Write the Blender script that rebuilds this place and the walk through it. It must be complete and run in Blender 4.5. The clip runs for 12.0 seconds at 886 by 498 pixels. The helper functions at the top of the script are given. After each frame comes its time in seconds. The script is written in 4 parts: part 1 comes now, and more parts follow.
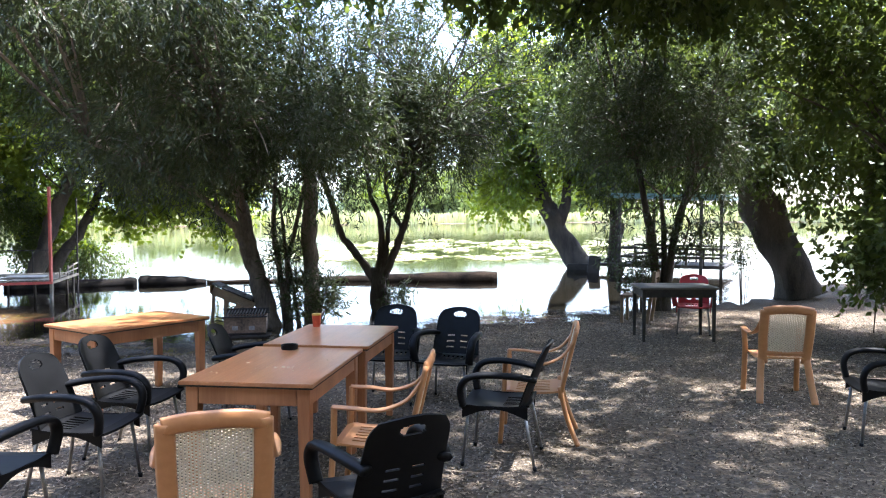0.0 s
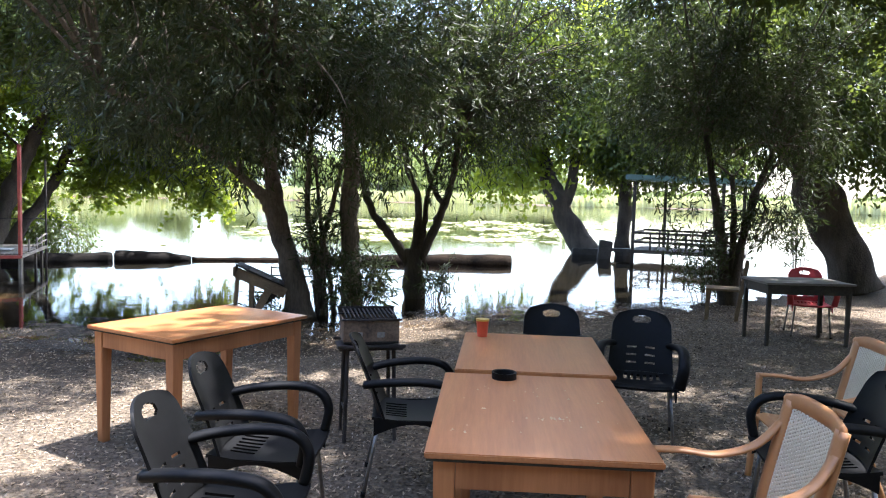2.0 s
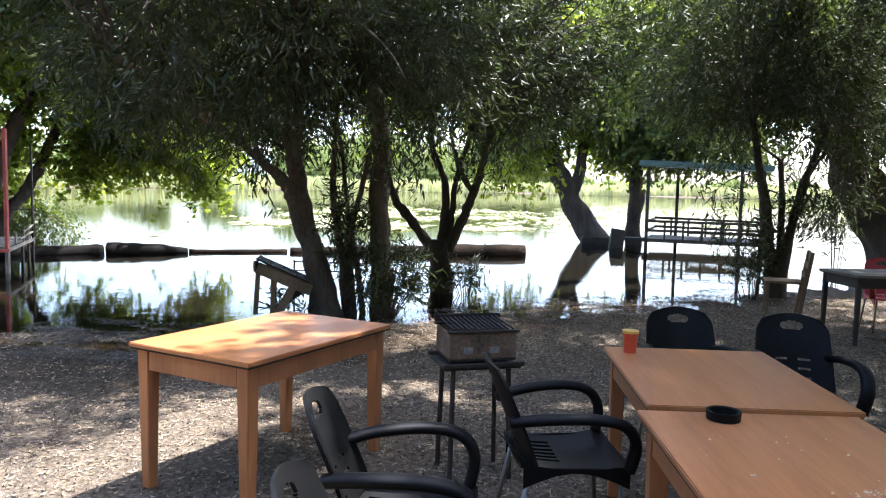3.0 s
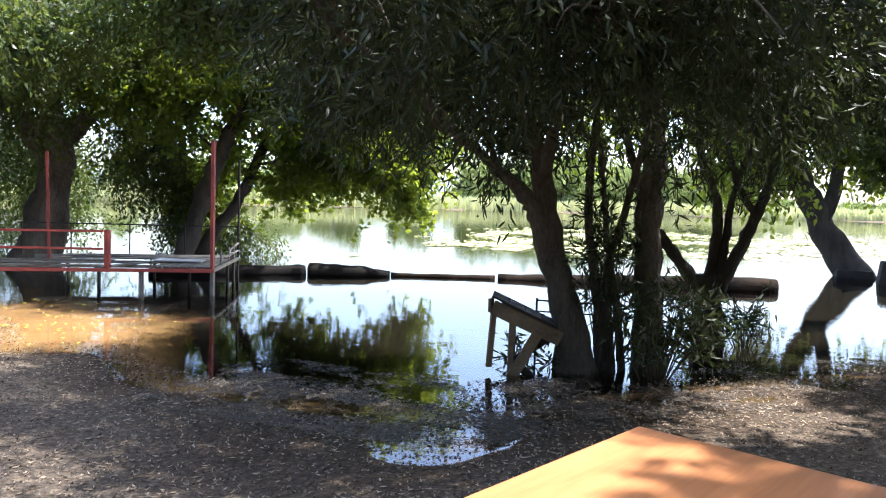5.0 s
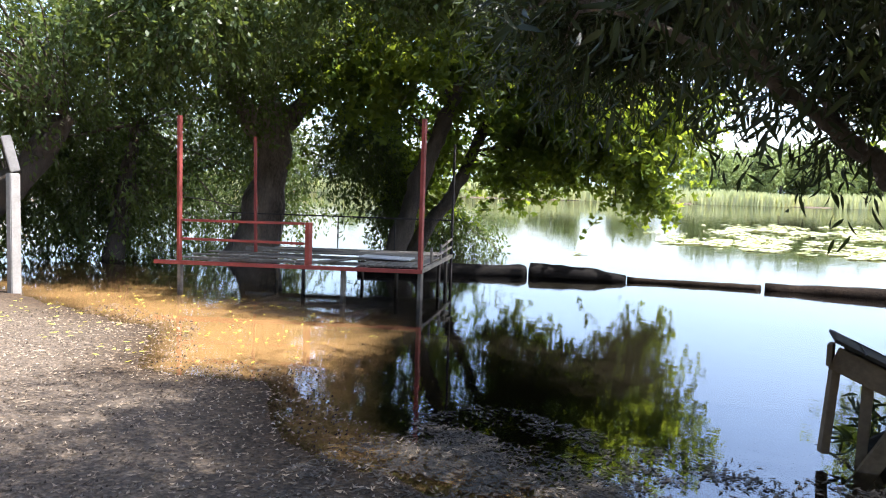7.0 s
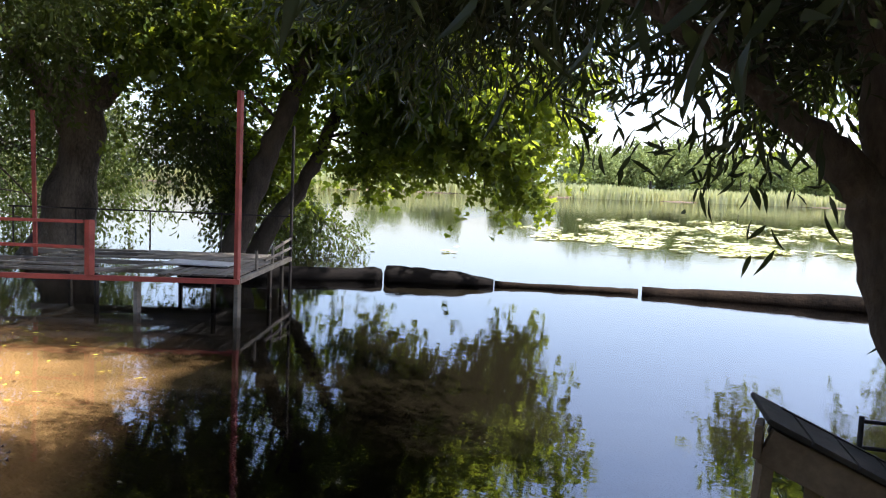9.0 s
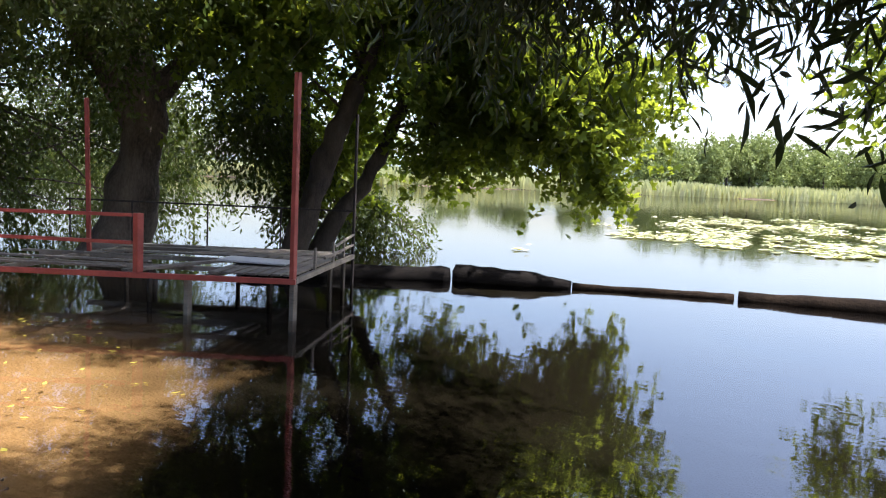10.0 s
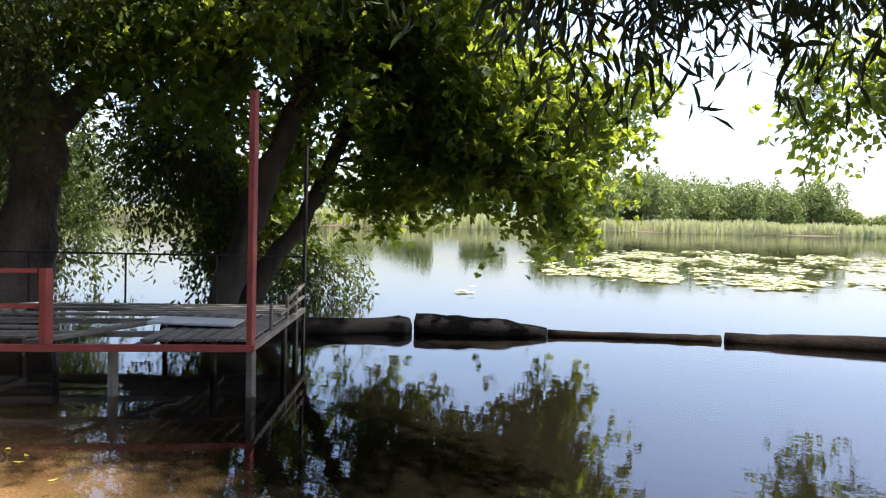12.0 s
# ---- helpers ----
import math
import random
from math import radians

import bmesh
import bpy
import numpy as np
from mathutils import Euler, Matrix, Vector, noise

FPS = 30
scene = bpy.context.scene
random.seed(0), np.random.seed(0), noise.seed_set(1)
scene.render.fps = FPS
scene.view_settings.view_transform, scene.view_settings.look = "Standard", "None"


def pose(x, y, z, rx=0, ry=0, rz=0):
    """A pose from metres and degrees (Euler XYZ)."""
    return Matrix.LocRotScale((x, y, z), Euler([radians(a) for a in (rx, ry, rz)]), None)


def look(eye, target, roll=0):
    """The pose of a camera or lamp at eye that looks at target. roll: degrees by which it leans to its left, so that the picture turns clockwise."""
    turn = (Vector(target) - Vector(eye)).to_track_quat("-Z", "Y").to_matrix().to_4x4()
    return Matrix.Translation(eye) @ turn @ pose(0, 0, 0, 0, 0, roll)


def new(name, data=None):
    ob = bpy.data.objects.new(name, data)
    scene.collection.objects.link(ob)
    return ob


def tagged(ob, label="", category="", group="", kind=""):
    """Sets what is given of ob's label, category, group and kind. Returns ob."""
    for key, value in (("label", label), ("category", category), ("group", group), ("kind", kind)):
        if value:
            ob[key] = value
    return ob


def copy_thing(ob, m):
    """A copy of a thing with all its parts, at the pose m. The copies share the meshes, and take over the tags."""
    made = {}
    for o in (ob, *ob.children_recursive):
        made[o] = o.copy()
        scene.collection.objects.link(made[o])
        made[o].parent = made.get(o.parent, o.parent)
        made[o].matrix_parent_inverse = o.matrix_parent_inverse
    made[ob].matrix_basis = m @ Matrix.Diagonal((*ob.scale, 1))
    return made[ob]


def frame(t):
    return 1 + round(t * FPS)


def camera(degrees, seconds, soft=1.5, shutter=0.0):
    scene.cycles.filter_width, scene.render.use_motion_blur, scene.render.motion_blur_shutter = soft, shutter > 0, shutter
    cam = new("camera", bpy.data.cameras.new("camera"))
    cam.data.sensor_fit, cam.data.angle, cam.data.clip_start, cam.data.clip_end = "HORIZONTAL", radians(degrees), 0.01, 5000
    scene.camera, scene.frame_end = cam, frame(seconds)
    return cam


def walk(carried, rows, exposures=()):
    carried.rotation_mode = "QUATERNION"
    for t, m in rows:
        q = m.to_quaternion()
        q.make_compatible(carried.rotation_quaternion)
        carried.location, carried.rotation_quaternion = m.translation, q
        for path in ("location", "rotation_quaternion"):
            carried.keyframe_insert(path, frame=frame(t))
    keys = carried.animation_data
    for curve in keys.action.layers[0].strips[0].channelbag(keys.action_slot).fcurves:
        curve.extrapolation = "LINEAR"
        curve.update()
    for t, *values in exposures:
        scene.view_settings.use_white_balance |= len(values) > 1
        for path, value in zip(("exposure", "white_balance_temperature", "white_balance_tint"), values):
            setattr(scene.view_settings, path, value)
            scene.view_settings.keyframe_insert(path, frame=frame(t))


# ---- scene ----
cam = camera(61.7, 12.0, 1.1)
PATH = [
    (0, (1.877, -1.698, 1.792), (1.505, 0.265, 1.708), -0.2),
    (0.5, (1.39, -1.344, 1.755), (1.109, 0.634, 1.665), 1.1),
    (1, (0.903, -0.911, 1.719), (0.675, 1.074, 1.618), 1.8),
    (1.5, (0.412, -0.556, 1.72), (0.149, 1.424, 1.617), 1.6),
    (2, (-0.071, -0.265, 1.719), (-0.302, 1.717, 1.581), 1.5),
    (2.5, (-0.537, 0.128, 1.703), (-0.716, 2.114, 1.542), 1.3),
    (2.7, (-0.713, 0.327, 1.675), (-0.89, 2.312, 1.506), 1.3),
    (4.5, (-1.856, 1.82, 1.645), (-2.034, 3.809, 1.533), 1.0),
    (5, (-2.184, 2.5, 1.611), (-2.828, 4.389, 1.488), 1.8),
    (5.5, (-2.463, 2.948, 1.674), (-3.419, 4.695, 1.493), 2.7),
    (6, (-2.738, 3.404, 1.652), (-3.86, 5.048, 1.457), 2.6),
    (6.5, (-3.107, 3.93, 1.611), (-4.277, 5.54, 1.411), 2.4),
    (7, (-3.381, 4.454, 1.551), (-4.537, 6.078, 1.391), 1.9),
    (7.5, (-3.631, 4.916, 1.546), (-4.68, 6.612, 1.401), 2.4),
    (7.7, (-3.706, 5.063, 1.573), (-4.689, 6.799, 1.428), 2.7),
    (9.3, (-3.976, 6.597, 1.549), (-4.865, 8.381, 1.379), 2.5),
    (9.5, (-4.071, 6.763, 1.528), (-5.011, 8.52, 1.351), 2.4),
    (10, (-4.352, 7.04, 1.506), (-5.397, 8.735, 1.32), 2.6),
    (10.5, (-4.691, 7.26, 1.5), (-5.728, 8.964, 1.351), 2.6),
    (11, (-5.074, 7.488, 1.482), (-6.171, 9.156, 1.36), 1.7),
    (11.5, (-5.405, 7.649, 1.493), (-6.445, 9.355, 1.403), 1.8),
    (12, (-5.685, 7.748, 1.479), (-6.502, 9.571, 1.405), 1.5),
]
EXPO = [(0.0, 2.95, 5750, 14), (2.5, 2.65, 5900, 14), (5.0, 2.3, 5900, 15), (7.7, 2.02, 5980, 16), (9.3, 1.75, 6200, 19), (12.0, 1.55, 6200, 19)]
walk(cam, [(t, look(eye, target, roll)) for t, eye, target, roll in PATH], EXPO)

# ---- world, sun ----
world = bpy.data.worlds.new("world")
scene.world = world
world.use_nodes = True
wn = world.node_tree
sky = wn.nodes.new("ShaderNodeTexSky")
sky.sky_type = "NISHITA"
sky.sun_disc = False
sky.sun_elevation = radians(66)
sky.sun_rotation = radians(55)
sky.dust_density = 2.5
wn.links.new(sky.outputs[0], wn.nodes["Background"].inputs[0])
wn.nodes["Background"].inputs[1].default_value = 0.15
sun = new("sun", bpy.data.lights.new("sun", "SUN"))
sun.data.energy = 4.2
sun.data.angle = radians(0.9)
sun.data.color = (1.0, 0.96, 0.89)
sun.matrix_world = look((13.0, 9.0, 40.0), (0, 0, 0))


# ---- materials ----
def mat(name):
    m = bpy.data.materials.new(name)
    m.use_nodes = True
    return m, m.node_tree.nodes, m.node_tree.links, m.node_tree.nodes["Principled BSDF"]


def ramp(nodes, links, source, stops):
    r = nodes.new("ShaderNodeValToRGB")
    links.new(source, r.inputs[0])
    e = r.color_ramp.elements
    while len(e) < len(stops):
        e.new(0.5)
    for el, (p, c) in zip(e, stops):
        el.position, el.color = p, (*c, 1)
    return r.outputs[0]


def noise_node(nodes, links, scale, detail=4.0, rough=0.6, coord=None, stretch=None):
    n = nodes.new("ShaderNodeTexNoise")
    n.inputs["Scale"].default_value = scale
    n.inputs["Detail"].default_value = detail
    n.inputs["Roughness"].default_value = rough
    if coord is None:
        coord = nodes.new("ShaderNodeTexCoord").outputs["Object"]
    if stretch:
        mp = nodes.new("ShaderNodeMapping")
        mp.inputs["Scale"].default_value = stretch
        links.new(coord, mp.inputs[0])
        coord = mp.outputs[0]
    links.new(coord, n.inputs["Vector"])
    return n.outputs[0]


def mixc(nodes, links, fac, a, b, mode="MIX"):
    m = nodes.new("ShaderNodeMix")
    m.data_type, m.blend_type = "RGBA", mode
    for sock, v in ((m.inputs[0], fac), (m.inputs[6], a), (m.inputs[7], b)):
        if isinstance(v, (int, float)):
            sock.default_value = v
        elif isinstance(v, tuple):
            sock.default_value = (*v, 1)
        else:
            links.new(v, sock)
    return m.outputs[2]


def bump(nodes, links, p, height, strength, dist=0.01):
    b = nodes.new("ShaderNodeBump")
    b.inputs["Strength"].default_value = strength
    b.inputs["Distance"].default_value = dist
    links.new(height, b.inputs["Height"])
    links.new(b.outputs[0], p.inputs["Normal"])


def plain(name, dark, light, rough=0.5, scale=12.0, metal=0.0, bumps=0.15, dist=0.004, stretch=None):
    """A two-scale mottled surface between two colours."""
    m, n, l, p = mat(name)
    big = noise_node(n, l, scale * 0.25, stretch=stretch)
    fine = noise_node(n, l, scale * 4, 6.0, 0.7, stretch=stretch)
    both = n.new("ShaderNodeMath")
    both.operation = "MULTIPLY_ADD"
    l.new(fine, both.inputs[0])
    both.inputs[1].default_value = 0.5
    l.new(big, both.inputs[2])
    c = ramp(n, l, both.outputs[0], [(0.5, dark), (1.0, light)])
    l.new(c, p.inputs["Base Color"])
    p.inputs["Roughness"].default_value = rough
    p.inputs["Metallic"].default_value = metal
    bump(n, l, p, fine, bumps, dist)
    return m


def leaf_mat(name, dark, light, through_col, share=0.4, rough=0.45):
    m, n, l, p = mat(name)
    geo = n.new("ShaderNodeNewGeometry")
    rnd = geo.outputs["Random Per Island"]
    patch = noise_node(n, l, 0.9, 2.0)
    s = n.new("ShaderNodeMath")
    s.operation = "MULTIPLY_ADD"
    l.new(rnd, s.inputs[0])
    s.inputs[1].default_value = 0.6
    l.new(patch, s.inputs[2])
    c = ramp(n, l, s.outputs[0], [(0.35, dark), (1.1, light)])
    l.new(c, p.inputs["Base Color"])
    p.inputs["Roughness"].default_value = rough
    p.inputs["Specular IOR Level"].default_value = 0.25
    t = n.new("ShaderNodeBsdfTranslucent")
    tc = mixc(n, l, 0.8, c, through_col)
    l.new(tc, t.inputs[0])
    mx = n.new("ShaderNodeMixShader")
    mx.inputs[0].default_value = share
    l.new(p.outputs[0], mx.inputs[1])
    l.new(t.outputs[0], mx.inputs[2])
    l.new(mx.outputs[0], n["Material Output"].inputs[0])
    return m


def ground_mat():
    m, n, l, p = mat("ground")
    co = n.new("ShaderNodeTexCoord").outputs["Object"]
    patches = noise_node(n, l, 0.5, 5.0, 0.6, co)
    grit = noise_node(n, l, 30.0, 8.0, 0.75, co)
    vor = n.new("ShaderNodeTexVoronoi")
    vor.inputs["Scale"].default_value = 42.0
    l.new(co, vor.inputs["Vector"])
    stone = ramp(n, l, vor.outputs["Color"], [(0.25, (0.035, 0.029, 0.023)), (0.55, (0.13, 0.112, 0.09)), (0.9, (0.46, 0.42, 0.36))])
    soil = ramp(n, l, patches, [(0.3, (0.085, 0.072, 0.056)), (0.7, (0.20, 0.17, 0.13))])
    c = mixc(n, l, 0.55, soil, stone)
    c = mixc(n, l, 1.0, c, (0.60, 0.47, 0.335), "MULTIPLY")
    c = mixc(n, l, 0.35, c, ramp(n, l, grit, [(0.3, (0.03, 0.026, 0.02)), (0.7, (0.32, 0.285, 0.24))]))
    # wet and silty below and just above the waterline
    sep = n.new("ShaderNodeSeparateXYZ")
    l.new(co, sep.inputs[0])
    wet = n.new("ShaderNodeMapRange")
    wet.inputs["From Min"].default_value = 0.002
    wet.inputs["From Max"].default_value = -0.03
    l.new(sep.outputs[2], wet.inputs["Value"])
    damp = n.new("ShaderNodeMapRange")
    damp.inputs["From Min"].default_value = 0.06
    damp.inputs["From Max"].default_value = 0.005
    l.new(sep.outputs[2], damp.inputs["Value"])
    c = mixc(n, l, damp.outputs[0], c, mixc(n, l, 1.0, c, (0.52, 0.46, 0.40), "MULTIPLY"))
    silt = ramp(n, l, patches, [(0.3, (0.27, 0.18, 0.095)), (0.7, (0.43, 0.30, 0.165))])
    c = mixc(n, l, wet.outputs[0], c, silt)
    # near-black painted on the deeper bed, for light lost in deep, shaded water
    deep_dark = n.new("ShaderNodeMapRange")
    deep_dark.inputs["From Min"].default_value = -0.06
    deep_dark.inputs["From Max"].default_value = -0.105
    l.new(sep.outputs[2], deep_dark.inputs["Value"])
    c = mixc(n, l, deep_dark.outputs[0], c, (0.007, 0.0065, 0.0045))
    l.new(c, p.inputs["Base Color"])
    rr = n.new("ShaderNodeMapRange")
    rr.inputs["To Min"].default_value = 0.9
    rr.inputs["To Max"].default_value = 0.75
    l.new(damp.outputs[0], rr.inputs["Value"])
    l.new(rr.outputs[0], p.inputs["Roughness"])
    hh = n.new("ShaderNodeMath")
    hh.operation = "ADD"
    l.new(grit, hh.inputs[0])
    l.new(vor.outputs["Distance"], hh.inputs[1])
    p.inputs["Specular IOR Level"].default_value = 0.06
    bump(n, l, p, hh.outputs[0], 0.8, 0.02)
    return m


def water_mat():
    m, n, l, p = mat("water")
    n.remove(p)
    co = n.new("ShaderNodeTexCoord").outputs["Object"]
    r1 = noise_node(n, l, 1.6, 3.0, 0.5, co, (0.8, 2.6, 1.0))
    r2 = noise_node(n, l, 9.0, 2.0, 0.5, co, (1.0, 2.5, 1.0))
    # long low ripples lying across the inlet, in patches
    turn = n.new("ShaderNodeMapping")
    turn.inputs["Rotation"].default_value = (0, 0, radians(-32))
    l.new(co, turn.inputs[0])
    r3 = noise_node(n, l, 1.0, 1.0, 0.4, turn.outputs[0], (0.7, 3.6, 1.0))
    calm = ramp(n, l, noise_node(n, l, 0.35, 1.0, 0.5, co), [(0.42, (0, 0, 0)), (0.6, (1, 1, 1))])
    lap = n.new("ShaderNodeMath")
    lap.operation = "MULTIPLY"
    l.new(r3, lap.inputs[0])
    l.new(calm, lap.inputs[1])
    both = n.new("ShaderNodeMath")
    both.operation = "ADD"
    l.new(lap.outputs[0], both.inputs[0])
    l.new(r1, both.inputs[1])
    r1 = both.outputs[0]
    add = n.new("ShaderNodeMath")
    add.operation = "MULTIPLY_ADD"
    l.new(r2, add.inputs[0])
    add.inputs[1].default_value = 0.18
    l.new(r1, add.inputs[2])
    b = n.new("ShaderNodeBump")
    b.inputs["Strength"].default_value = 0.035
    b.inputs["Distance"].default_value = 0.05
    l.new(add.outputs[0], b.inputs["Height"])
    g = n.new("ShaderNodeBsdfGlossy")
    g.inputs["Roughness"].default_value = 0.004
    l.new(b.outputs[0], g.inputs["Normal"])
    t = n.new("ShaderNodeBsdfTransparent")
    t.inputs[0].default_value = (0.92, 0.87, 0.74, 1)
    f = n.new("ShaderNodeFresnel")
    f.inputs[0].default_value = 1.9
    l.new(b.outputs[0], f.inputs["Normal"])
    mx = n.new("ShaderNodeMixShader")
    l.new(f.outputs[0], mx.inputs[0])
    l.new(t.outputs[0], mx.inputs[1])
    l.new(g.outputs[0], mx.inputs[2])
    l.new(mx.outputs[0], n["Material Output"].inputs[0])
    return m


def wood_mat(name, dark, light, rough=0.5, along="X", scale=3.0):
    st = {"X": (0.12, 1.6, 1.6), "Y": (1.6, 0.12, 1.6), "Z": (1.6, 1.6, 0.12)}[along]
    return plain(name, dark, light, rough, scale * 4, 0, 0.25, 0.003, st)


M_GROUND = ground_mat()
M_WATER = water_mat()
M_BARK = plain("bark", (0.022, 0.018, 0.014), (0.11, 0.088, 0.066), 0.95, 14, 0, 1.0, 0.03, (1, 1, 0.3))
M_BARK_PALE = plain("bark_pale", (0.035, 0.027, 0.02), (0.27, 0.215, 0.16), 0.95, 9, 0, 1.0, 0.06, (1, 1, 0.35))
M_WILLOW = leaf_mat("willow_leaf", (0.018, 0.025, 0.011), (0.055, 0.066, 0.030), (0.10, 0.14, 0.03), 0.22)
M_PLANE = leaf_mat("plane_leaf", (0.020, 0.042, 0.009), (0.06, 0.10, 0.017), (0.55, 0.66, 0.05), 0.42)
M_DARKLEAF = leaf_mat("dark_leaf", (0.022, 0.040, 0.010), (0.07, 0.10, 0.025), (0.26, 0.33, 0.05), 0.27)
# far foliage: distance haze is put into this paler green
M_FARLEAF_HAZED = leaf_mat("far_leaf_hazed", (0.11, 0.15, 0.05), (0.30, 0.35, 0.13), (0.4, 0.5, 0.12), 0.2, 0.7)
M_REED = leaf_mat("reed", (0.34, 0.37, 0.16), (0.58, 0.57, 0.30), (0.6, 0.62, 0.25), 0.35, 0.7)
# yellow-green pads; the pale end of the colour imitates white sky glare
M_LILY = leaf_mat("lily_pad", (0.22, 0.28, 0.06), (0.66, 0.63, 0.34), (0.5, 0.55, 0.1), 0.10, 0.35)
M_LITTER = leaf_mat("litter", (0.05, 0.036, 0.022), (0.36, 0.28, 0.19), (0.2, 0.14, 0.07), 0.1, 0.8)
M_SOIL = leaf_mat("soil_clod", (0.018, 0.014, 0.010), (0.10, 0.075, 0.052), (0.1, 0.1, 0.1), 0.02, 0.9)
M_DEBRIS = leaf_mat("wet_debris", (0.012, 0.009, 0.006), (0.10, 0.08, 0.056), (0.1, 0.08, 0.04), 0.05, 0.6)
M_PEBBLE = leaf_mat("pebble", (0.07, 0.058, 0.045), (0.34, 0.29, 0.225), (0.3, 0.3, 0.3), 0.02, 0.85)
M_TABLE = wood_mat("table_wood", (0.255, 0.094, 0.033), (0.49, 0.212, 0.082), 0.28, "X")
M_TABLE_LEG = wood_mat("table_leg_wood", (0.26, 0.095, 0.034), (0.45, 0.19, 0.075), 0.45, "Z")
M_BLACK = plain("black_plastic", (0.003, 0.003, 0.0032), (0.008, 0.008, 0.0082), 0.5, 8, 0, 0.05)
M_BLACK.node_tree.nodes["Principled BSDF"].inputs["Specular IOR Level"].default_value = 0.13
M_TAN = plain("tan_plastic", (0.36, 0.155, 0.055), (0.50, 0.235, 0.09), 0.42, 6, 0, 0.05)
M_CREAM = plain("cream_plastic", (0.52, 0.43, 0.29), (0.68, 0.58, 0.42), 0.6, 8, 0, 0.1)
M_RED = plain("red_plastic", (0.35, 0.02, 0.03), (0.5, 0.04, 0.05), 0.4, 8, 0, 0.05)
M_STEEL = plain("grey_tube", (0.12, 0.115, 0.11), (0.30, 0.29, 0.28), 0.4, 14, 0.8, 0.1)
M_IRON = plain("black_iron", (0.012, 0.011, 0.01), (0.06, 0.05, 0.045), 0.7, 12, 0.4, 0.4)
M_RUST = plain("sooty_steel", (0.006, 0.005, 0.004), (0.30, 0.20, 0.13), 0.75, 14, 0.2, 0.4)
M_REDPAINT = plain("red_paint", (0.19, 0.03, 0.022), (0.36, 0.07, 0.05), 0.6, 16, 0, 0.35)
M_GREYWOOD = plain("grey_wood", (0.08, 0.07, 0.055), (0.26, 0.235, 0.19), 0.9, 9, 0, 0.5, 0.006, (0.3, 1.5, 1.5))
# wet wood taken down to near-black: shade of the near side is in the colour
M_LOG = plain("shaded_wet_log", (0.001, 0.0009, 0.0008), (0.010, 0.008, 0.006), 0.9, 7, 0, 0.8, 0.02)
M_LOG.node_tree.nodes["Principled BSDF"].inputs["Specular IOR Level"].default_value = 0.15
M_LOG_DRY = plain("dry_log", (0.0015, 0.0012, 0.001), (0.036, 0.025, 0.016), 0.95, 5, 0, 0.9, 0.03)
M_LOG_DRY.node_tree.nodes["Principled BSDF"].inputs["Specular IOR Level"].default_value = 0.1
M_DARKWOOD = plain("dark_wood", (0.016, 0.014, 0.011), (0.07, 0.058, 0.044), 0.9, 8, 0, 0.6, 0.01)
M_OLDBOARD = plain("old_board", (0.12, 0.08, 0.045), (0.30, 0.21, 0.12), 0.85, 9, 0, 0.5, 0.006)
M_CONCRETE = plain("concrete", (0.22, 0.21, 0.185), (0.42, 0.40, 0.36), 0.9, 12, 0, 0.4)
M_ASH = plain("ash", (0.05, 0.045, 0.04), (0.36, 0.34, 0.32), 0.95, 24, 0, 0.5)
M_SHEET = plain("weathered_sheet", (0.38, 0.39, 0.37), (0.55, 0.56, 0.54), 0.6, 10, 0, 0.3)
M_ROOF = plain("roof_sheet", (0.05, 0.09, 0.075), (0.12, 0.2, 0.17), 0.6, 6, 0, 0.3)
M_CUP = plain("cup_red", (0.50, 0.05, 0.02), (0.62, 0.10, 0.04), 0.35, 10, 0, 0.05)
M_YELLOW = plain("cup_yellow", (0.6, 0.36, 0.06), (0.7, 0.45, 0.1), 0.4, 10, 0, 0.05)
M_TWIG = plain("twig", (0.04, 0.03, 0.02), (0.13, 0.10, 0.07), 0.9, 30, 0, 0.3)
# grey-green with the haze of distance painted in
M_HILL = plain("far_hill", (0.12, 0.15, 0.14), (0.20, 0.24, 0.22), 1.0, 0.02, 0, 0.1)
M_BULB = plain("bulb_glass", (0.8, 0.8, 0.78), (0.9, 0.9, 0.88), 0.12, 10, 0, 0.02)
M_BULB.node_tree.nodes["Principled BSDF"].inputs["Transmission Weight"].default_value = 0.85
M_YELLEAF = leaf_mat("yellow_leaf", (0.35, 0.30, 0.03), (0.6, 0.55, 0.08), (0.5, 0.4, 0.05), 0.2, 0.6)


# ---- mesh helpers ----
def mesh_ob(name, verts, faces, material, parent=None, label="", smooth=False):
    me = bpy.data.meshes.new(name)
    me.from_pydata([tuple(v) for v in verts], [], [tuple(f) for f in faces])
    me.materials.append(material)
    if smooth:
        me.polygons.foreach_set("use_smooth", [True] * len(me.polygons))
    ob = new(name, me)
    if parent:
        ob.parent = parent
    if label:
        ob["label"] = label
    return ob


def part(name, bm, material, parent, label="", smooth=False):
    me = bpy.data.meshes.new(name)
    bmesh.ops.recalc_face_normals(bm, faces=bm.faces)
    bm.to_mesh(me)
    bm.free()
    me.materials.append(material)
    if smooth:
        me.polygons.foreach_set("use_smooth", [True] * len(me.polygons))
    ob = new(name, me)
    if parent:
        ob.parent = parent
    if label:
        ob["label"] = label
    return ob


def thing(name, m, label, category, group="", kind=""):
    ob = new(name)
    ob.matrix_basis = m
    return tagged(ob, label, category, group, kind)


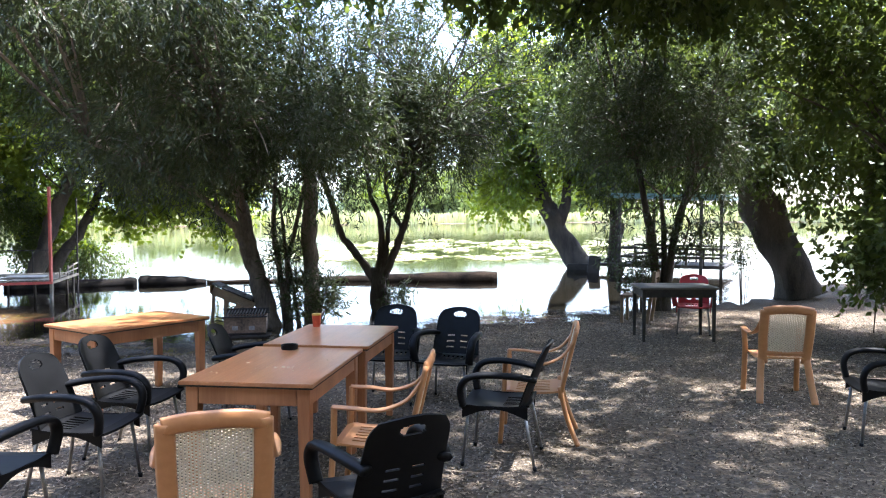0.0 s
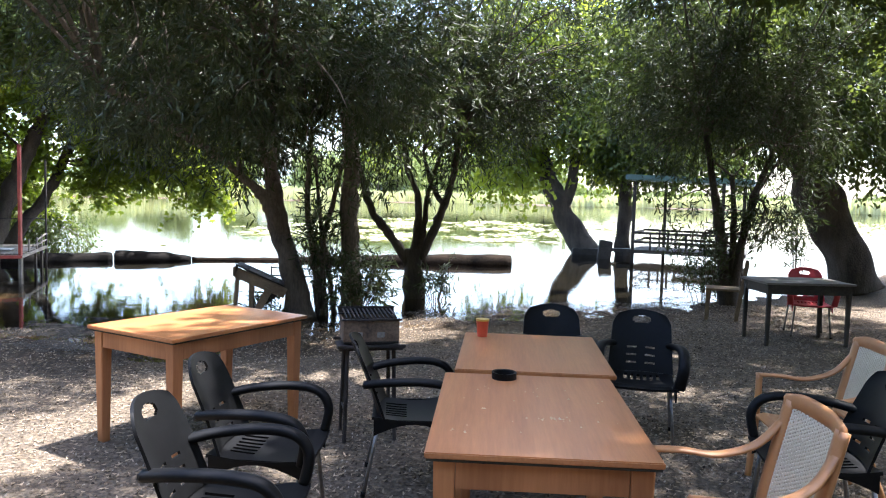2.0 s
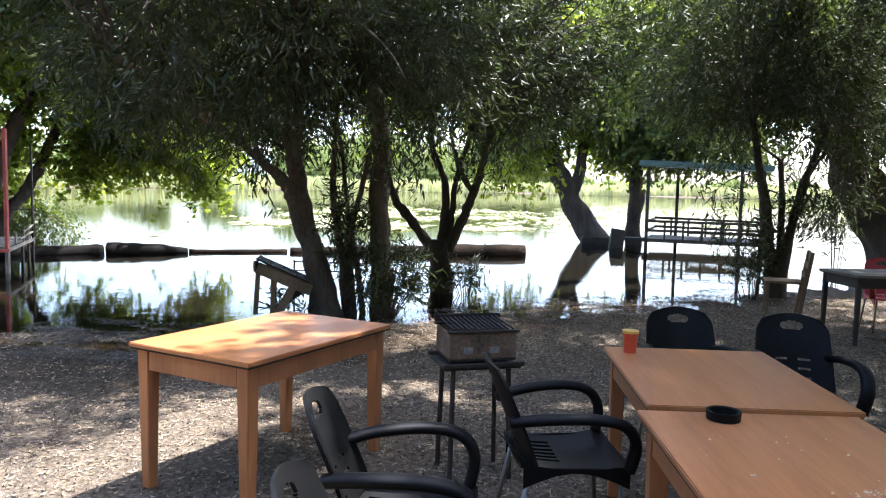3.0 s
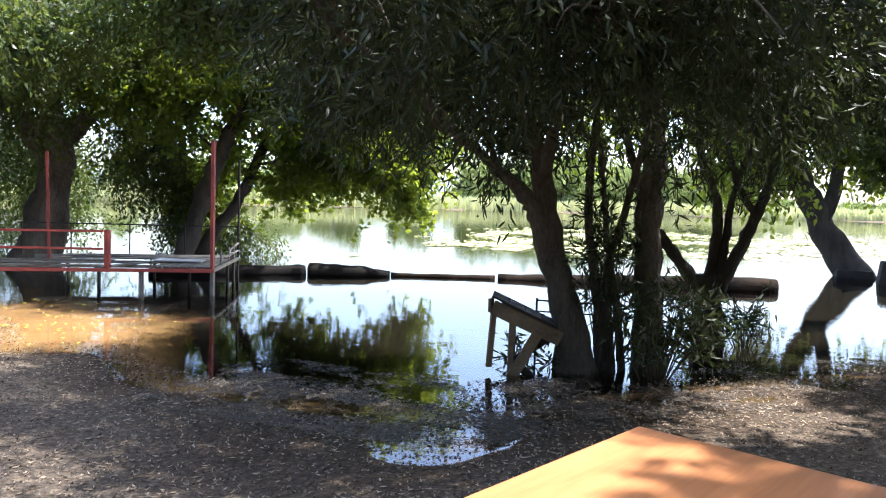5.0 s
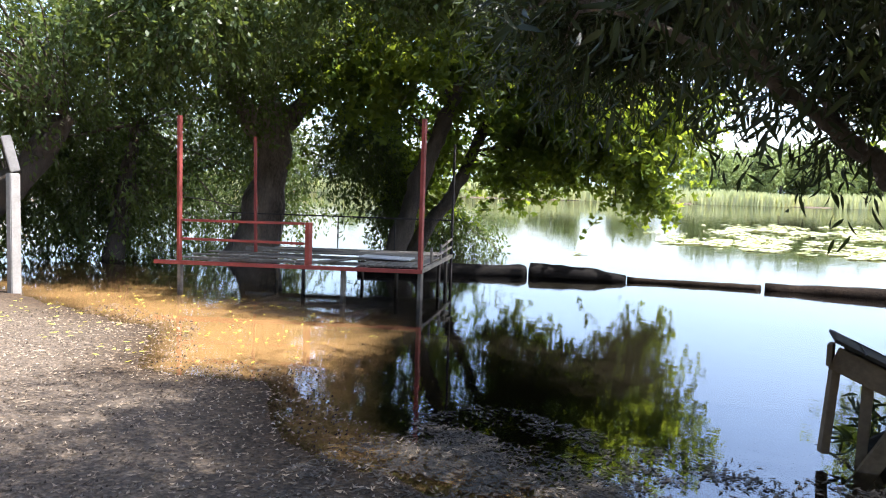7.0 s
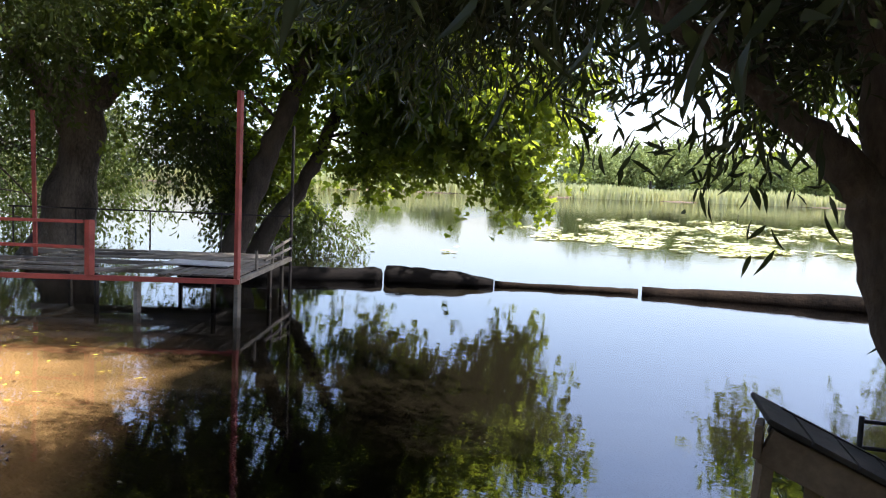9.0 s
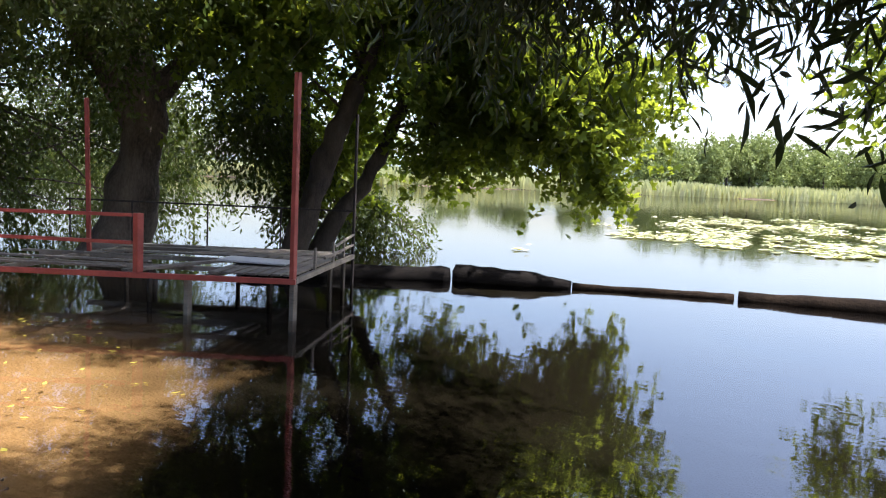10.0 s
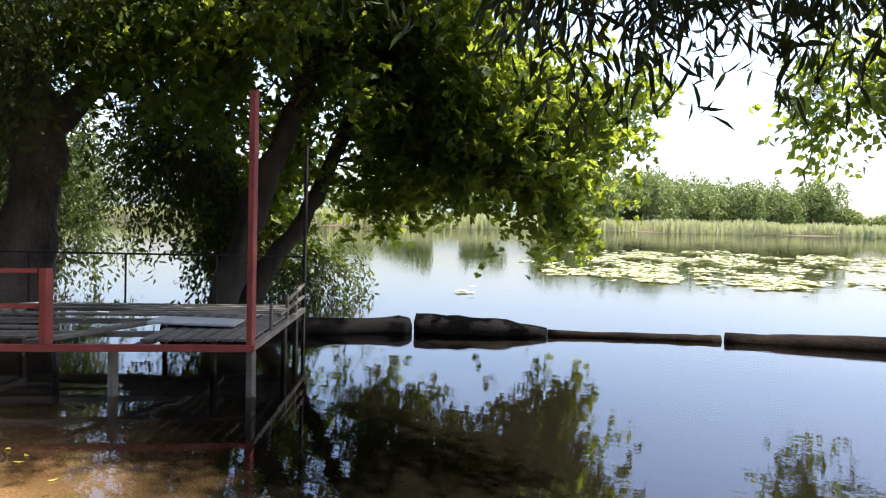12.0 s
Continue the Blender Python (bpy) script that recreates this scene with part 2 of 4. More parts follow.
def box_bm(size, centre=(0, 0, 0), turn=None, bevel=0.004, bm=None, taper=1.0):
    """A bevelled box; taper scales its lower end."""
    own = bmesh.new()
    bmesh.ops.create_cube(own, size=1)
    for v in own.verts:
        k = taper if v.co.z < 0 else 1.0
        v.co = Vector((v.co.x * size[0] * k, v.co.y * size[1] * k, v.co.z * size[2]))
    if bevel:
        bmesh.ops.bevel(own, geom=own.edges[:], offset=bevel, segments=2, affect="EDGES", clamp_overlap=True)
    if turn:
        bmesh.ops.transform(own, matrix=turn, verts=own.verts)
    bmesh.ops.translate(own, vec=centre, verts=own.verts)
    if bm is None:
        return own
    me = bpy.data.meshes.new("tmp")
    own.to_mesh(me)
    own.free()
    bm.from_mesh(me)
    bpy.data.meshes.remove(me)
    return bm


def beam_bm(a, b, w, h, bm=None, bevel=0.004):
    """A squared timber from a to b."""
    a, b = Vector(a), Vector(b)
    d = b - a
    turn = d.to_track_quat("X", "Z").to_matrix().to_4x4()
    return box_bm((d.length, w, h), (a + b) / 2, turn, bevel, bm)


def smooth_path(pts, n=5):
    pts = [Vector(p) for p in pts]
    if len(pts) < 3:
        return pts
    out = []
    for i in range(len(pts) - 1):
        p0, p1, p2, p3 = pts[max(i - 1, 0)], pts[i], pts[i + 1], pts[min(i + 2, len(pts) - 1)]
        for k in range(n):
            t = k / n
            out.append(0.5 * (2 * p1 + (p2 - p0) * t + (2 * p0 - 5 * p1 + 4 * p2 - p3) * t * t + (3 * p1 - p0 - 3 * p2 + p3) * t ** 3))
    return out + [pts[-1]]


def tube_data(pts, radii, sides=8, rough=0.0, flat=1.0, seed=0, up=None):
    """Vertices and faces of a tapered tube along a path, with knobbly sides."""
    pts = [Vector(p) for p in pts]
    n = len(pts)
    verts, faces = [], []
    ref = Vector(up) if up else Vector((0.31, 0.87, 0.13))
    for i, p in enumerate(pts):
        d = (pts[min(i + 1, n - 1)] - pts[max(i - 1, 0)]).normalized()
        u = (ref - d * ref.dot(d)).normalized()
        w = d.cross(u)
        f = i / max(n - 1, 1) * (len(radii) - 1)
        k = min(int(f), len(radii) - 2) if len(radii) > 1 else 0
        r = radii[k] + (radii[min(k + 1, len(radii) - 1)] - radii[k]) * (f - k)
        for s in range(sides):
            a = 2 * math.pi * s / sides
            off = u * math.cos(a) * r + w * math.sin(a) * r * flat
            if rough:
                off *= 1 + rough * noise.noise((p + off * 1.5) * (0.9 / max(r, 0.04)) * 0.5 + Vector((seed, 0, 0)))
            verts.append(p + off)
    for i in range(n - 1):
        for s in range(sides):
            a, b = i * sides + s, i * sides + (s + 1) % sides
            faces.append((a, b, b + sides, a + sides))
    faces.append(tuple(range(sides - 1, -1, -1)))
    faces.append(tuple(range((n - 1) * sides, n * sides)))
    return verts, faces


def tube(name, pts, radii, material, parent=None, sides=8, rough=0.0, flat=1.0, n=5, label="", seed=0, up=None):
    v, f = tube_data(smooth_path(pts, n), radii, sides, rough, flat, seed, up)
    return mesh_ob(name, v, f, material, parent, label, True)


def leaf_cloud(name, blobs, count, length, width, material, parent=None, seed=1, droop=0.35, lobes=1, per=14, spread=0.22, label="", fill=0.42, clump=0.0, stalk=0.0):
    """Leaves set in sprays through ellipsoids (centre, radii, share), one folded blade each; clump gathers the sprays into tufts, stalk adds their twigs."""
    rng = np.random.default_rng(seed)
    share = np.array([b[2] for b in blobs], float)
    sprays = rng.choice(len(blobs), max(count // per, 1), p=share / share.sum())
    c = np.array([b[0] for b in blobs], float)[sprays]
    r = np.array([b[1] for b in blobs], float)[sprays]
    d = rng.normal(size=c.shape)
    d /= np.linalg.norm(d, axis=1)[:, None]
    rad = rng.random(len(c)) ** fill
    lump = 1 + 0.28 * np.sin(d[:, 0] * 5.1 + seed) * np.sin(d[:, 1] * 4.3 + 2 * seed) + 0.15 * np.sin(d[:, 2] * 9 + d[:, 0] * 7)
    root = c + d * r * (rad * lump)[:, None]
    if clump:
        tuft = rng.integers(0, len(root), max(len(root) // 9, 1))[rng.integers(0, max(len(root) // 9, 1), len(root))]
        root, d = root[tuft] + rng.normal(size=root.shape) * clump, d[tuft]
    way = d * 0.7 + rng.normal(size=d.shape) * 0.55
    way[:, 2] -= droop
    way /= np.linalg.norm(way, axis=1)[:, None]
    k = np.repeat(np.arange(len(root)), per)
    along = np.tile(np.linspace(0, 1, per), len(root))
    size = spread * (0.7 + 0.6 * rng.random(len(root)))
    pos = root[k] + way[k] * (along * size[k] * 2)[:, None] + rng.normal(size=(len(k), 3)) * spread * 0.22
    pos[:, 2] -= along ** 2 * size[k] * droop
    ax = way[k] * 0.8 + rng.normal(size=(len(k), 3)) * 0.6
    ax[:, 2] -= droop * 0.8
    ax /= np.linalg.norm(ax, axis=1)[:, None]
    side = np.cross(ax, rng.normal(size=ax.shape))
    side /= np.linalg.norm(side, axis=1)[:, None]
    nor = np.cross(ax, side)
    L = length * (0.65 + 0.6 * rng.random(len(k)))[:, None]
    W = width * (0.7 + 0.5 * rng.random(len(k)))[:, None]
    blades = []
    if lobes == 0:
        mid, bend = W * 0.5, nor * W * 0.2
        blades.append(np.stack([pos, pos + ax * L * 0.28 + side * mid * 0.9 + bend, pos + ax * L * 0.62 + side * mid * 0.75 + bend * 0.6, pos + ax * L - nor * L * 0.14,
                                pos + ax * L * 0.62 - side * mid * 0.75 + bend * 0.6, pos + ax * L * 0.28 - side * mid * 0.9 + bend], 1))
    for j in range(lobes):
        a = 0.0 if lobes == 1 else (j - (lobes - 1) / 2) * 0.95
        axj = ax * math.cos(a) + side * math.sin(a)
        sdj = side * math.cos(a) - ax * math.sin(a)
        Lj = L * (1.0 if abs(a) < 0.1 else 0.85)
        q = np.stack([pos, pos + axj * Lj * 0.45 + sdj * W * 0.5 + nor * W * 0.18, pos + axj * Lj - nor * L * 0.12, pos + axj * Lj * 0.45 - sdj * W * 0.5 + nor * W * 0.18], 1)
        blades.append(q)
    q = np.stack(blades, 1).reshape(-1, 3)
    corners = 6 if lobes == 0 else 4
    nq = len(q) // corners
    me = bpy.data.meshes.new(name)
    me.vertices.add(len(q))
    me.vertices.foreach_set("co", q.astype(np.float32).ravel())
    me.loops.add(len(q))
    me.loops.foreach_set("vertex_index", np.arange(len(q), dtype=np.int32))
    me.polygons.add(nq)
    me.polygons.foreach_set("loop_start", np.arange(0, len(q), corners, dtype=np.int32))
    me.update(calc_edges=True)
    me.materials.append(material)
    ob = new(name, me)
    if parent:
        ob.parent = parent
    if label:
        ob["label"] = label
    if stalk:
        tip = root + way * (size * 2)[:, None]
        tip[:, 2] -= size * droop
        s1 = np.cross(way, np.array((0.3, 0.2, 0.9)))
        s2 = np.cross(way, s1)
        V = np.stack([root + s1 * stalk, root - s1 * stalk * 0.5 + s2 * stalk * 0.8, root - s1 * stalk * 0.5 - s2 * stalk * 0.8, tip], 1).reshape(-1, 3)
        k = np.arange(len(root)) * 4
        F = np.concatenate([np.stack([k, k + 1, k + 3], 1), np.stack([k + 1, k + 2, k + 3], 1), np.stack([k + 2, k, k + 3], 1)])
        mesh_ob("branchwork", V.tolist(), F.tolist(), M_TWIG, parent)
    return ob


# ---- ground and water ----
SHORE_X = [-400, -60, -30, -20, -16.5, -13, -10.2, -8.9, -7.8, -6.9, -6.3, -5.9, -5.1, -4.45, -3.7, -3.2, -2.3, -1.2, 0.3, 1.7, 4, 6.5, 8, 12, 30, 80, 400]
SHORE_Y = [100, 30, 14, 10.4, 9.5, 9.0, 8.9, 7.9, 8.3, 7.6, 7.4, 7.5, 7.4, 7.5, 7.5, 8.4, 9.2, 10.2, 11.2, 12.0, 14.1, 16.4, 20, 22, 30, 50, 120]
FAR_X = [-900, -160, -100, -80, -60, -20, 20, 60, 120, 900]
FAR_Y = [60, 100, 130, 160, 190, 245, 270, 260, 240, 200]


def ground_z(x, y):
    s = (np.interp(x, SHORE_X, SHORE_Y) - y) * 0.8
    f = y - np.interp(x, FAR_X, FAR_Y)
    firm = np.interp(x, [-6.2, -4.8], [1.0, 0.0])
    land = 0.12 * (firm * (1 - np.exp(-np.maximum(s, 0) / 1.1)) + (1 - firm) * (1 - np.exp(-(np.maximum(s, 0) / 2.1) ** 2)))
    pool = 0.05 * np.exp(-((x + 3.75) / 0.45) ** 2 - ((y - 7.55) / 0.8) ** 2) + 0.04 * np.exp(-((x + 2.4) / 0.4) ** 2 - ((y - 7.4) / 0.35) ** 2)
    land = land - pool
    bed = -np.interp(x, [-8.6, -6.4], [0.03, 0.12]) * np.minimum(np.maximum(-s, 0), 4.0) - 0.022 * (1 - np.exp(np.minimum(s, 0) / 0.25)) - 0.12 * np.clip(-s - 4.0, 0, 8)
    z = np.where(s > 0, land, bed)
    return np.where(f > -3, np.clip(-0.3 + (f + 3) * 0.12, -0.3, 0.6), z)


def bumps_z(x, y):
    k = 0.45 + 0.55 * min(max((x + 3.2) / 1.2, 0.0), 1.0)
    return k * (0.014 * noise.noise((x * 0.9, y * 0.9, 0)) + 0.015 * noise.noise((x * 2.6, y * 2.6, 4)) + 0.012 * noise.noise((x * 4.6, y * 4.6, 9)))


def axis(lo, hi, step, far):
    mid = np.arange(lo, hi + step / 2, step)
    out, d, g = [], step, 0.0
    while g < far:
        d *= 1.18
        g += d
        out.append(g)
    out = np.array(out)
    return np.concatenate([lo - out[::-1], mid, hi + out])


def build_ground():
    xs, ys = axis(-14, 7, 0.10, 2500), axis(-2, 12, 0.10, 2500)
    X, Y = np.meshgrid(xs, ys)
    Z = ground_z(X, Y)
    rough = np.zeros_like(Z)
    for i in range(X.shape[0]):
        for j in range(X.shape[1]):
            x, y = X[i, j], Y[i, j]
            if -22 < x < 15 and -8 < y < 26:
                rough[i, j] = bumps_z(x, y)
    Z = Z + rough
    nx = len(xs)
    V = np.stack([X, Y, Z], -1).reshape(-1, 3)
    i, j = np.meshgrid(np.arange(len(ys) - 1), np.arange(nx - 1), indexing="ij")
    a = (i * nx + j).ravel()
    F = np.stack([a, a + 1, a + nx + 1, a + nx], 1)
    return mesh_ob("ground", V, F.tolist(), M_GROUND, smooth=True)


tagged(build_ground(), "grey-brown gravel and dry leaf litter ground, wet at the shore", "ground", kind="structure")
lake = mesh_ob("water", [(-2500, 5.5, 0), (2500, 5.5, 0), (2500, 2500, 0), (-2500, 2500, 0)], [(0, 1, 2, 3)], M_WATER)
tagged(lake, "calm lake water reflecting sky and trees", "water", kind="structure")

# ---- trees by the shore ----
def tree(label, stems, blobs, count, leaf, base, seed, bark=M_BARK, twigs=60, category="tree", droop=0.35, per=14, spread=0.22):
    """A tree from its stems (points, radii); leaf: length, width, material, lobes. Thin boughs reach from the stems into the crown."""
    t = thing("tree", pose(*base), label, category)
    off = Vector(base)
    ends = []
    for k, (pts, radii) in enumerate(stems):
        local = [Vector(p) - off for p in pts]
        tube("trunk" if k == 0 else "limb", local, radii, bark, t, 18 if radii[0] > 0.2 else 10, 0.5, n=9 if radii[0] > 0.2 else 5, seed=seed + k)
        ends += local[len(local) // 2:]
    rng = random.Random(seed)
    paths = []
    shares = [b[2] for b in blobs]
    for _ in range(twigs):
        b = rng.choices(blobs, shares)[0]
        p = Vector([b[0][i] + b[1][i] * rng.uniform(-0.8, 0.8) for i in range(3)]) - off
        e = min(ends, key=lambda q: (q - p).length + rng.uniform(0, 1.0))
        mid = (e + p) / 2 + Vector((rng.uniform(-0.3, 0.3), rng.uniform(-0.3, 0.3), rng.uniform(0.05, 0.4)))
        r = rng.uniform(0.012, 0.035)
        paths.append(([e, mid, p, p + (p - mid) * 0.4 + Vector((0, 0, -0.15))], [r, r * 0.7, r * 0.4, 0.004]))
    for pts, radii in paths:
        tube("bough", pts, radii, M_TWIG if bark is M_BARK else bark, t, 5, n=3)
    local = [((b[0][0] - off.x, b[0][1] - off.y, b[0][2] - off.z), b[1], b[2]) for b in blobs]
    leaf_cloud("crown", local, count, leaf[0], leaf[1], leaf[2], t, seed, droop, leaf[3], per, spread, "", 0.5, spread * 0.9, 0.0045)
    return t


WILLOW = (0.135, 0.025, M_WILLOW, 0)
PLANE = (0.125, 0.078, M_PLANE, 3)
BROAD = (0.12, 0.07, M_DARKLEAF, 1)

tree("many-stemmed willow with a dark narrow-leaved crown at the waterline", [
    ([(-3.19, 9.81, -0.24), (-3.35, 9.77, 0.62), (-3.57, 9.74, 1.30), (-3.75, 9.69, 1.67), (-4.04, 9.62, 1.93), (-4.41, 9.51, 2.24), (-5.17, 9.15, 2.67)], [0.215, 0.150, 0.125, 0.085, 0.052, 0.036, 0.025]),
    ([(-3.51, 9.74, 1.16), (-3.63, 9.73, 1.85), (-3.79, 9.68, 2.44), (-3.96, 9.64, 3.09), (-4.08, 9.61, 3.75)], [0.110, 0.092, 0.074, 0.046]),
    ([(-2.57, 10.12, -0.24), (-2.62, 10.12, 0.80), (-2.64, 10.12, 1.56), (-2.61, 10.12, 2.19), (-2.74, 10.11, 2.99), (-2.94, 10.08, 3.86)], [0.184, 0.129, 0.115, 0.101, 0.055]),
    ([(-3.00, 10.01, -0.24), (-3.11, 9.98, 0.80), (-3.20, 9.97, 1.43), (-3.21, 9.97, 1.93), (-3.16, 9.98, 2.67)], [0.064, 0.046, 0.041, 0.028]),
    ([(-2.90, 9.94, -0.24), (-3.00, 10.01, 0.92), (-2.87, 10.02, 1.56), (-2.69, 10.04, 2.35)], [0.055, 0.041, 0.037, 0.028]),
    ([(-2.80, 10.12, -0.24), (-2.91, 10.01, 0.68), (-3.01, 9.99, 1.24), (-3.12, 9.98, 2.24)], [0.046, 0.037, 0.032, 0.028]),
    ([(-4.41, 9.51, 2.24), (-4.52, 8.51, 2.56), (-4.73, 7.43, 2.83)], [0.055, 0.046, 0.028]),
    ([(-3.63, 9.73, 1.85), (-3.33, 8.83, 2.56), (-3.01, 7.97, 2.99)], [0.064, 0.046, 0.028])],
    # blobs at z 4.8 and 5.0 are unseen, added to shade the shore
    [((-3.3, 9.8, 3.4), (1.9, 1.5, 1.1), 1.5), ((-5.2, 10.4, 3.5), (1.4, 1.1, 0.7), 1.4), ((-3.4, 7.7, 3.3), (1.9, 1.1, 0.85), 1.6), ((-6.0, 10.9, 3.2), (1.25, 0.9, 0.5), 1.5), ((-4.05, 9.9, 2.35), (0.4, 0.4, 0.22), 0.08), ((-3.95, 10.4, 2.62), (0.6, 0.5, 0.26), 0.24), ((-4.3, 6.9, 4.8), (2.4, 1.7, 0.7), 2.8),
     ((-5.0, 11.6, 3.7), (1.9, 1.3, 0.8), 1.2), ((-3.5, 9.6, 4.7), (2.6, 2.2, 1.2), 1.4), ((-2.0, 8.8, 3.2), (1.2, 1.1, 0.8), 0.8), ((-5.3, 9.2, 5.0), (2.1, 1.5, 0.8), 2.0), ((-5.4, 9.4, 5.0), (1.0, 0.9, 0.5), 1.1)], 98000, WILLOW, (-3.0, 9.9, -0.1), 11, M_BARK_PALE, 110)

tree("slender many-stemmed willow spreading like a vase in shallow water", [
    ([(-1.97, 12.13, -0.42), (-2.01, 12.13, 0.32), (-2.02, 12.13, 0.84)], [0.199, 0.157, 0.171]),
    ([(-2.09, 12.13, 0.58), (-2.44, 12.12, 1.09), (-2.75, 12.11, 1.47), (-2.91, 12.09, 2.00), (-3.15, 12.07, 2.73)], [0.095, 0.071, 0.062, 0.048]),
    ([(-2.03, 12.13, 0.67), (-1.95, 12.13, 1.25), (-1.98, 12.13, 1.78), (-2.16, 12.13, 2.24), (-2.26, 12.13, 3.07)], [0.085, 0.062, 0.048, 0.038]),
    ([(-1.96, 12.13, 0.67), (-1.84, 12.13, 1.25), (-1.79, 12.13, 1.79), (-1.58, 12.12, 2.50)], [0.076, 0.052, 0.043, 0.033]),
    ([(-1.89, 12.13, 0.67), (-1.64, 12.12, 1.25), (-1.50, 12.12, 1.64), (-1.37, 12.11, 2.10), (-1.27, 12.09, 2.96)], [0.085, 0.071, 0.057, 0.038]),
    ([(-1.53, 12.12, 1.58), (-1.76, 12.13, 1.99), (-1.89, 12.13, 2.50)], [0.048, 0.038, 0.028])],
    [((-1.9, 12.1, 3.7), (2.0, 1.5, 1.2), 2.5), ((-0.7, 12.0, 3.4), (1.4, 1.2, 0.9), 1.2), ((-1.6, 12.2, 5.5), (3.0, 2.2, 1.4), 2.2)],
    33000, WILLOW, (-1.9, 12.1, -0.3), 23, M_BARK, 75)

tree("old tree leaning out over the water from a stone-edged foot", [
    ([(1.85, 24.65, -0.3), (1.28, 24.72, 0.83), (0.87, 24.77, 1.68), (0.48, 24.81, 2.53), (0.19, 24.84, 3.73), (-0.11, 24.86, 5.6)], [0.46, 0.37, 0.32, 0.25, 0.19, 0.12]),
    ([(0.95, 24.74, 1.3), (1.24, 24.72, 2.2), (1.37, 24.7, 3.39), (1.57, 24.67, 4.91), (2.31, 24.55, 6.9)], [0.20, 0.17, 0.15, 0.12, 0.08]),
    ([(0.19, 24.84, 3.7), (-1.4, 24.3, 4.5), (-3.0, 23.6, 4.7), (-4.4, 23.1, 4.3)], [0.14, 0.10, 0.07, 0.03])],
    [((-4.4, 23.1, 4.1), (1.1, 0.8, 0.8), 0.16), ((0.5, 24.5, 6.4), (3.6, 2.6, 2.2), 3), ((-0.9, 24.6, 3.3), (0.9, 0.9, 1.2), 0.5), ((2.0, 24.8, 3.7), (1.0, 1.0, 0.9), 0.5), ((-1.5, 24.8, 5.0), (1.6, 1.4, 1.3), 0.9)],
    37000, (0.2, 0.13, M_PLANE, 1), (1.6, 24.65, -0.3), 31, M_BARK, 50, spread=0.34)

tree("thin knotted tree standing in the lake", [
    ([(2.94, 24.29, -0.4), (2.92, 24.3, 0.71), (2.96, 24.29, 1.55), (2.97, 24.28, 2.55), (3.0, 24.28, 4.6)], [0.26, 0.22, 0.23, 0.16, 0.10])],
    [((3.2, 24.3, 5.2), (2.4, 2.0, 1.9), 2), ((4.4, 23.4, 3.5), (2.0, 1.4, 0.7), 1)], 18000, (0.2, 0.12, M_DARKLEAF, 1), (2.94, 24.29, -0.4), 37, M_BARK, 35, spread=0.34)

tree("big dark tree with a thick trunk leaning over the shore", [
    ([(6.47, 15.49, 0.03), (6.25, 15.55, 0.82), (5.82, 15.71, 1.73), (5.48, 15.81, 2.54), (5.19, 15.90, 3.37), (5.08, 15.93, 4.57)], [0.589, 0.475, 0.399, 0.342, 0.285, 0.190]),
    ([(5.48, 15.73, 2.54), (6.10, 15.63, 3.46), (7.02, 15.36, 4.57)], [0.190, 0.152, 0.095]),
    ([(5.19, 15.90, 3.18), (4.25, 15.36, 4.01), (3.32, 14.62, 4.75)], [0.190, 0.142, 0.076])],
    [((5.4, 16.4, 5.0), (3.4, 2.6, 1.9), 3), ((8.4, 15.5, 4.6), (2.6, 2.4, 1.8), 2), ((3.0, 15.8, 4.8), (2.2, 2.0, 1.5), 1.6), ((6.3, 14.6, 3.6), (1.4, 1.2, 0.8), 0.8)],
    60000, (0.14, 0.075, M_DARKLEAF, 1), (6.37, 15.5, -0.1), 41, M_BARK, 70, spread=0.28)

tree("leafy young tree of several thin stems at the shore", [
    ([(3.3, 12.89, -0.05), (3.21, 12.91, 0.92), (3.09, 12.95, 1.76), (2.87, 13.01, 2.9)], [0.13, 0.10, 0.08, 0.05]),
    ([(3.4, 12.85, -0.05), (3.5, 12.82, 1.03), (3.66, 12.77, 1.87), (3.9, 12.71, 2.6)], [0.09, 0.075, 0.06, 0.04]),
    ([(3.35, 12.87, -0.05), (3.38, 12.86, 1.02), (3.32, 12.88, 2.2)], [0.07, 0.055, 0.04])],
    [((3.2, 12.8, 3.5), (2.0, 1.6, 1.15), 2.4), ((2.7, 12.9, 1.4), (0.35, 0.35, 0.6), 0.15), ((3.9, 12.6, 1.7), (0.4, 0.4, 0.6), 0.15), ((3.2, 12.6, 5.2), (2.6, 2.2, 1.2), 1.6)],
    31000, WILLOW, (3.3, 12.9, -0.05), 43, M_BARK, 50)

tree("straight tree with a dark leafy crown on the bank", [
    ([(8.75, 18.3, -0.1), (8.8, 18.3, 1.38), (8.85, 18.29, 2.6), (9.1, 18.2, 4.2)], [0.17, 0.13, 0.12, 0.08]),
    ([(9.6, 17.2, -0.1), (9.0, 17.1, 1.2), (8.3, 17.0, 2.6), (8.0, 17, 3.6)], [0.16, 0.13, 0.1, 0.06])],
    [((9.2, 18, 4.4), (2.2, 2, 1.5), 2), ((9.6, 14.6, 2.0), (1.2, 1.3, 1.9), 1.2), ((10.6, 16.2, 2.5), (1.6, 1.6, 2.2), 1)],
    26000, (0.14, 0.075, M_DARKLEAF, 1), (8.8, 18.2, -0.1), 47, M_BARK, 40, spread=0.28)

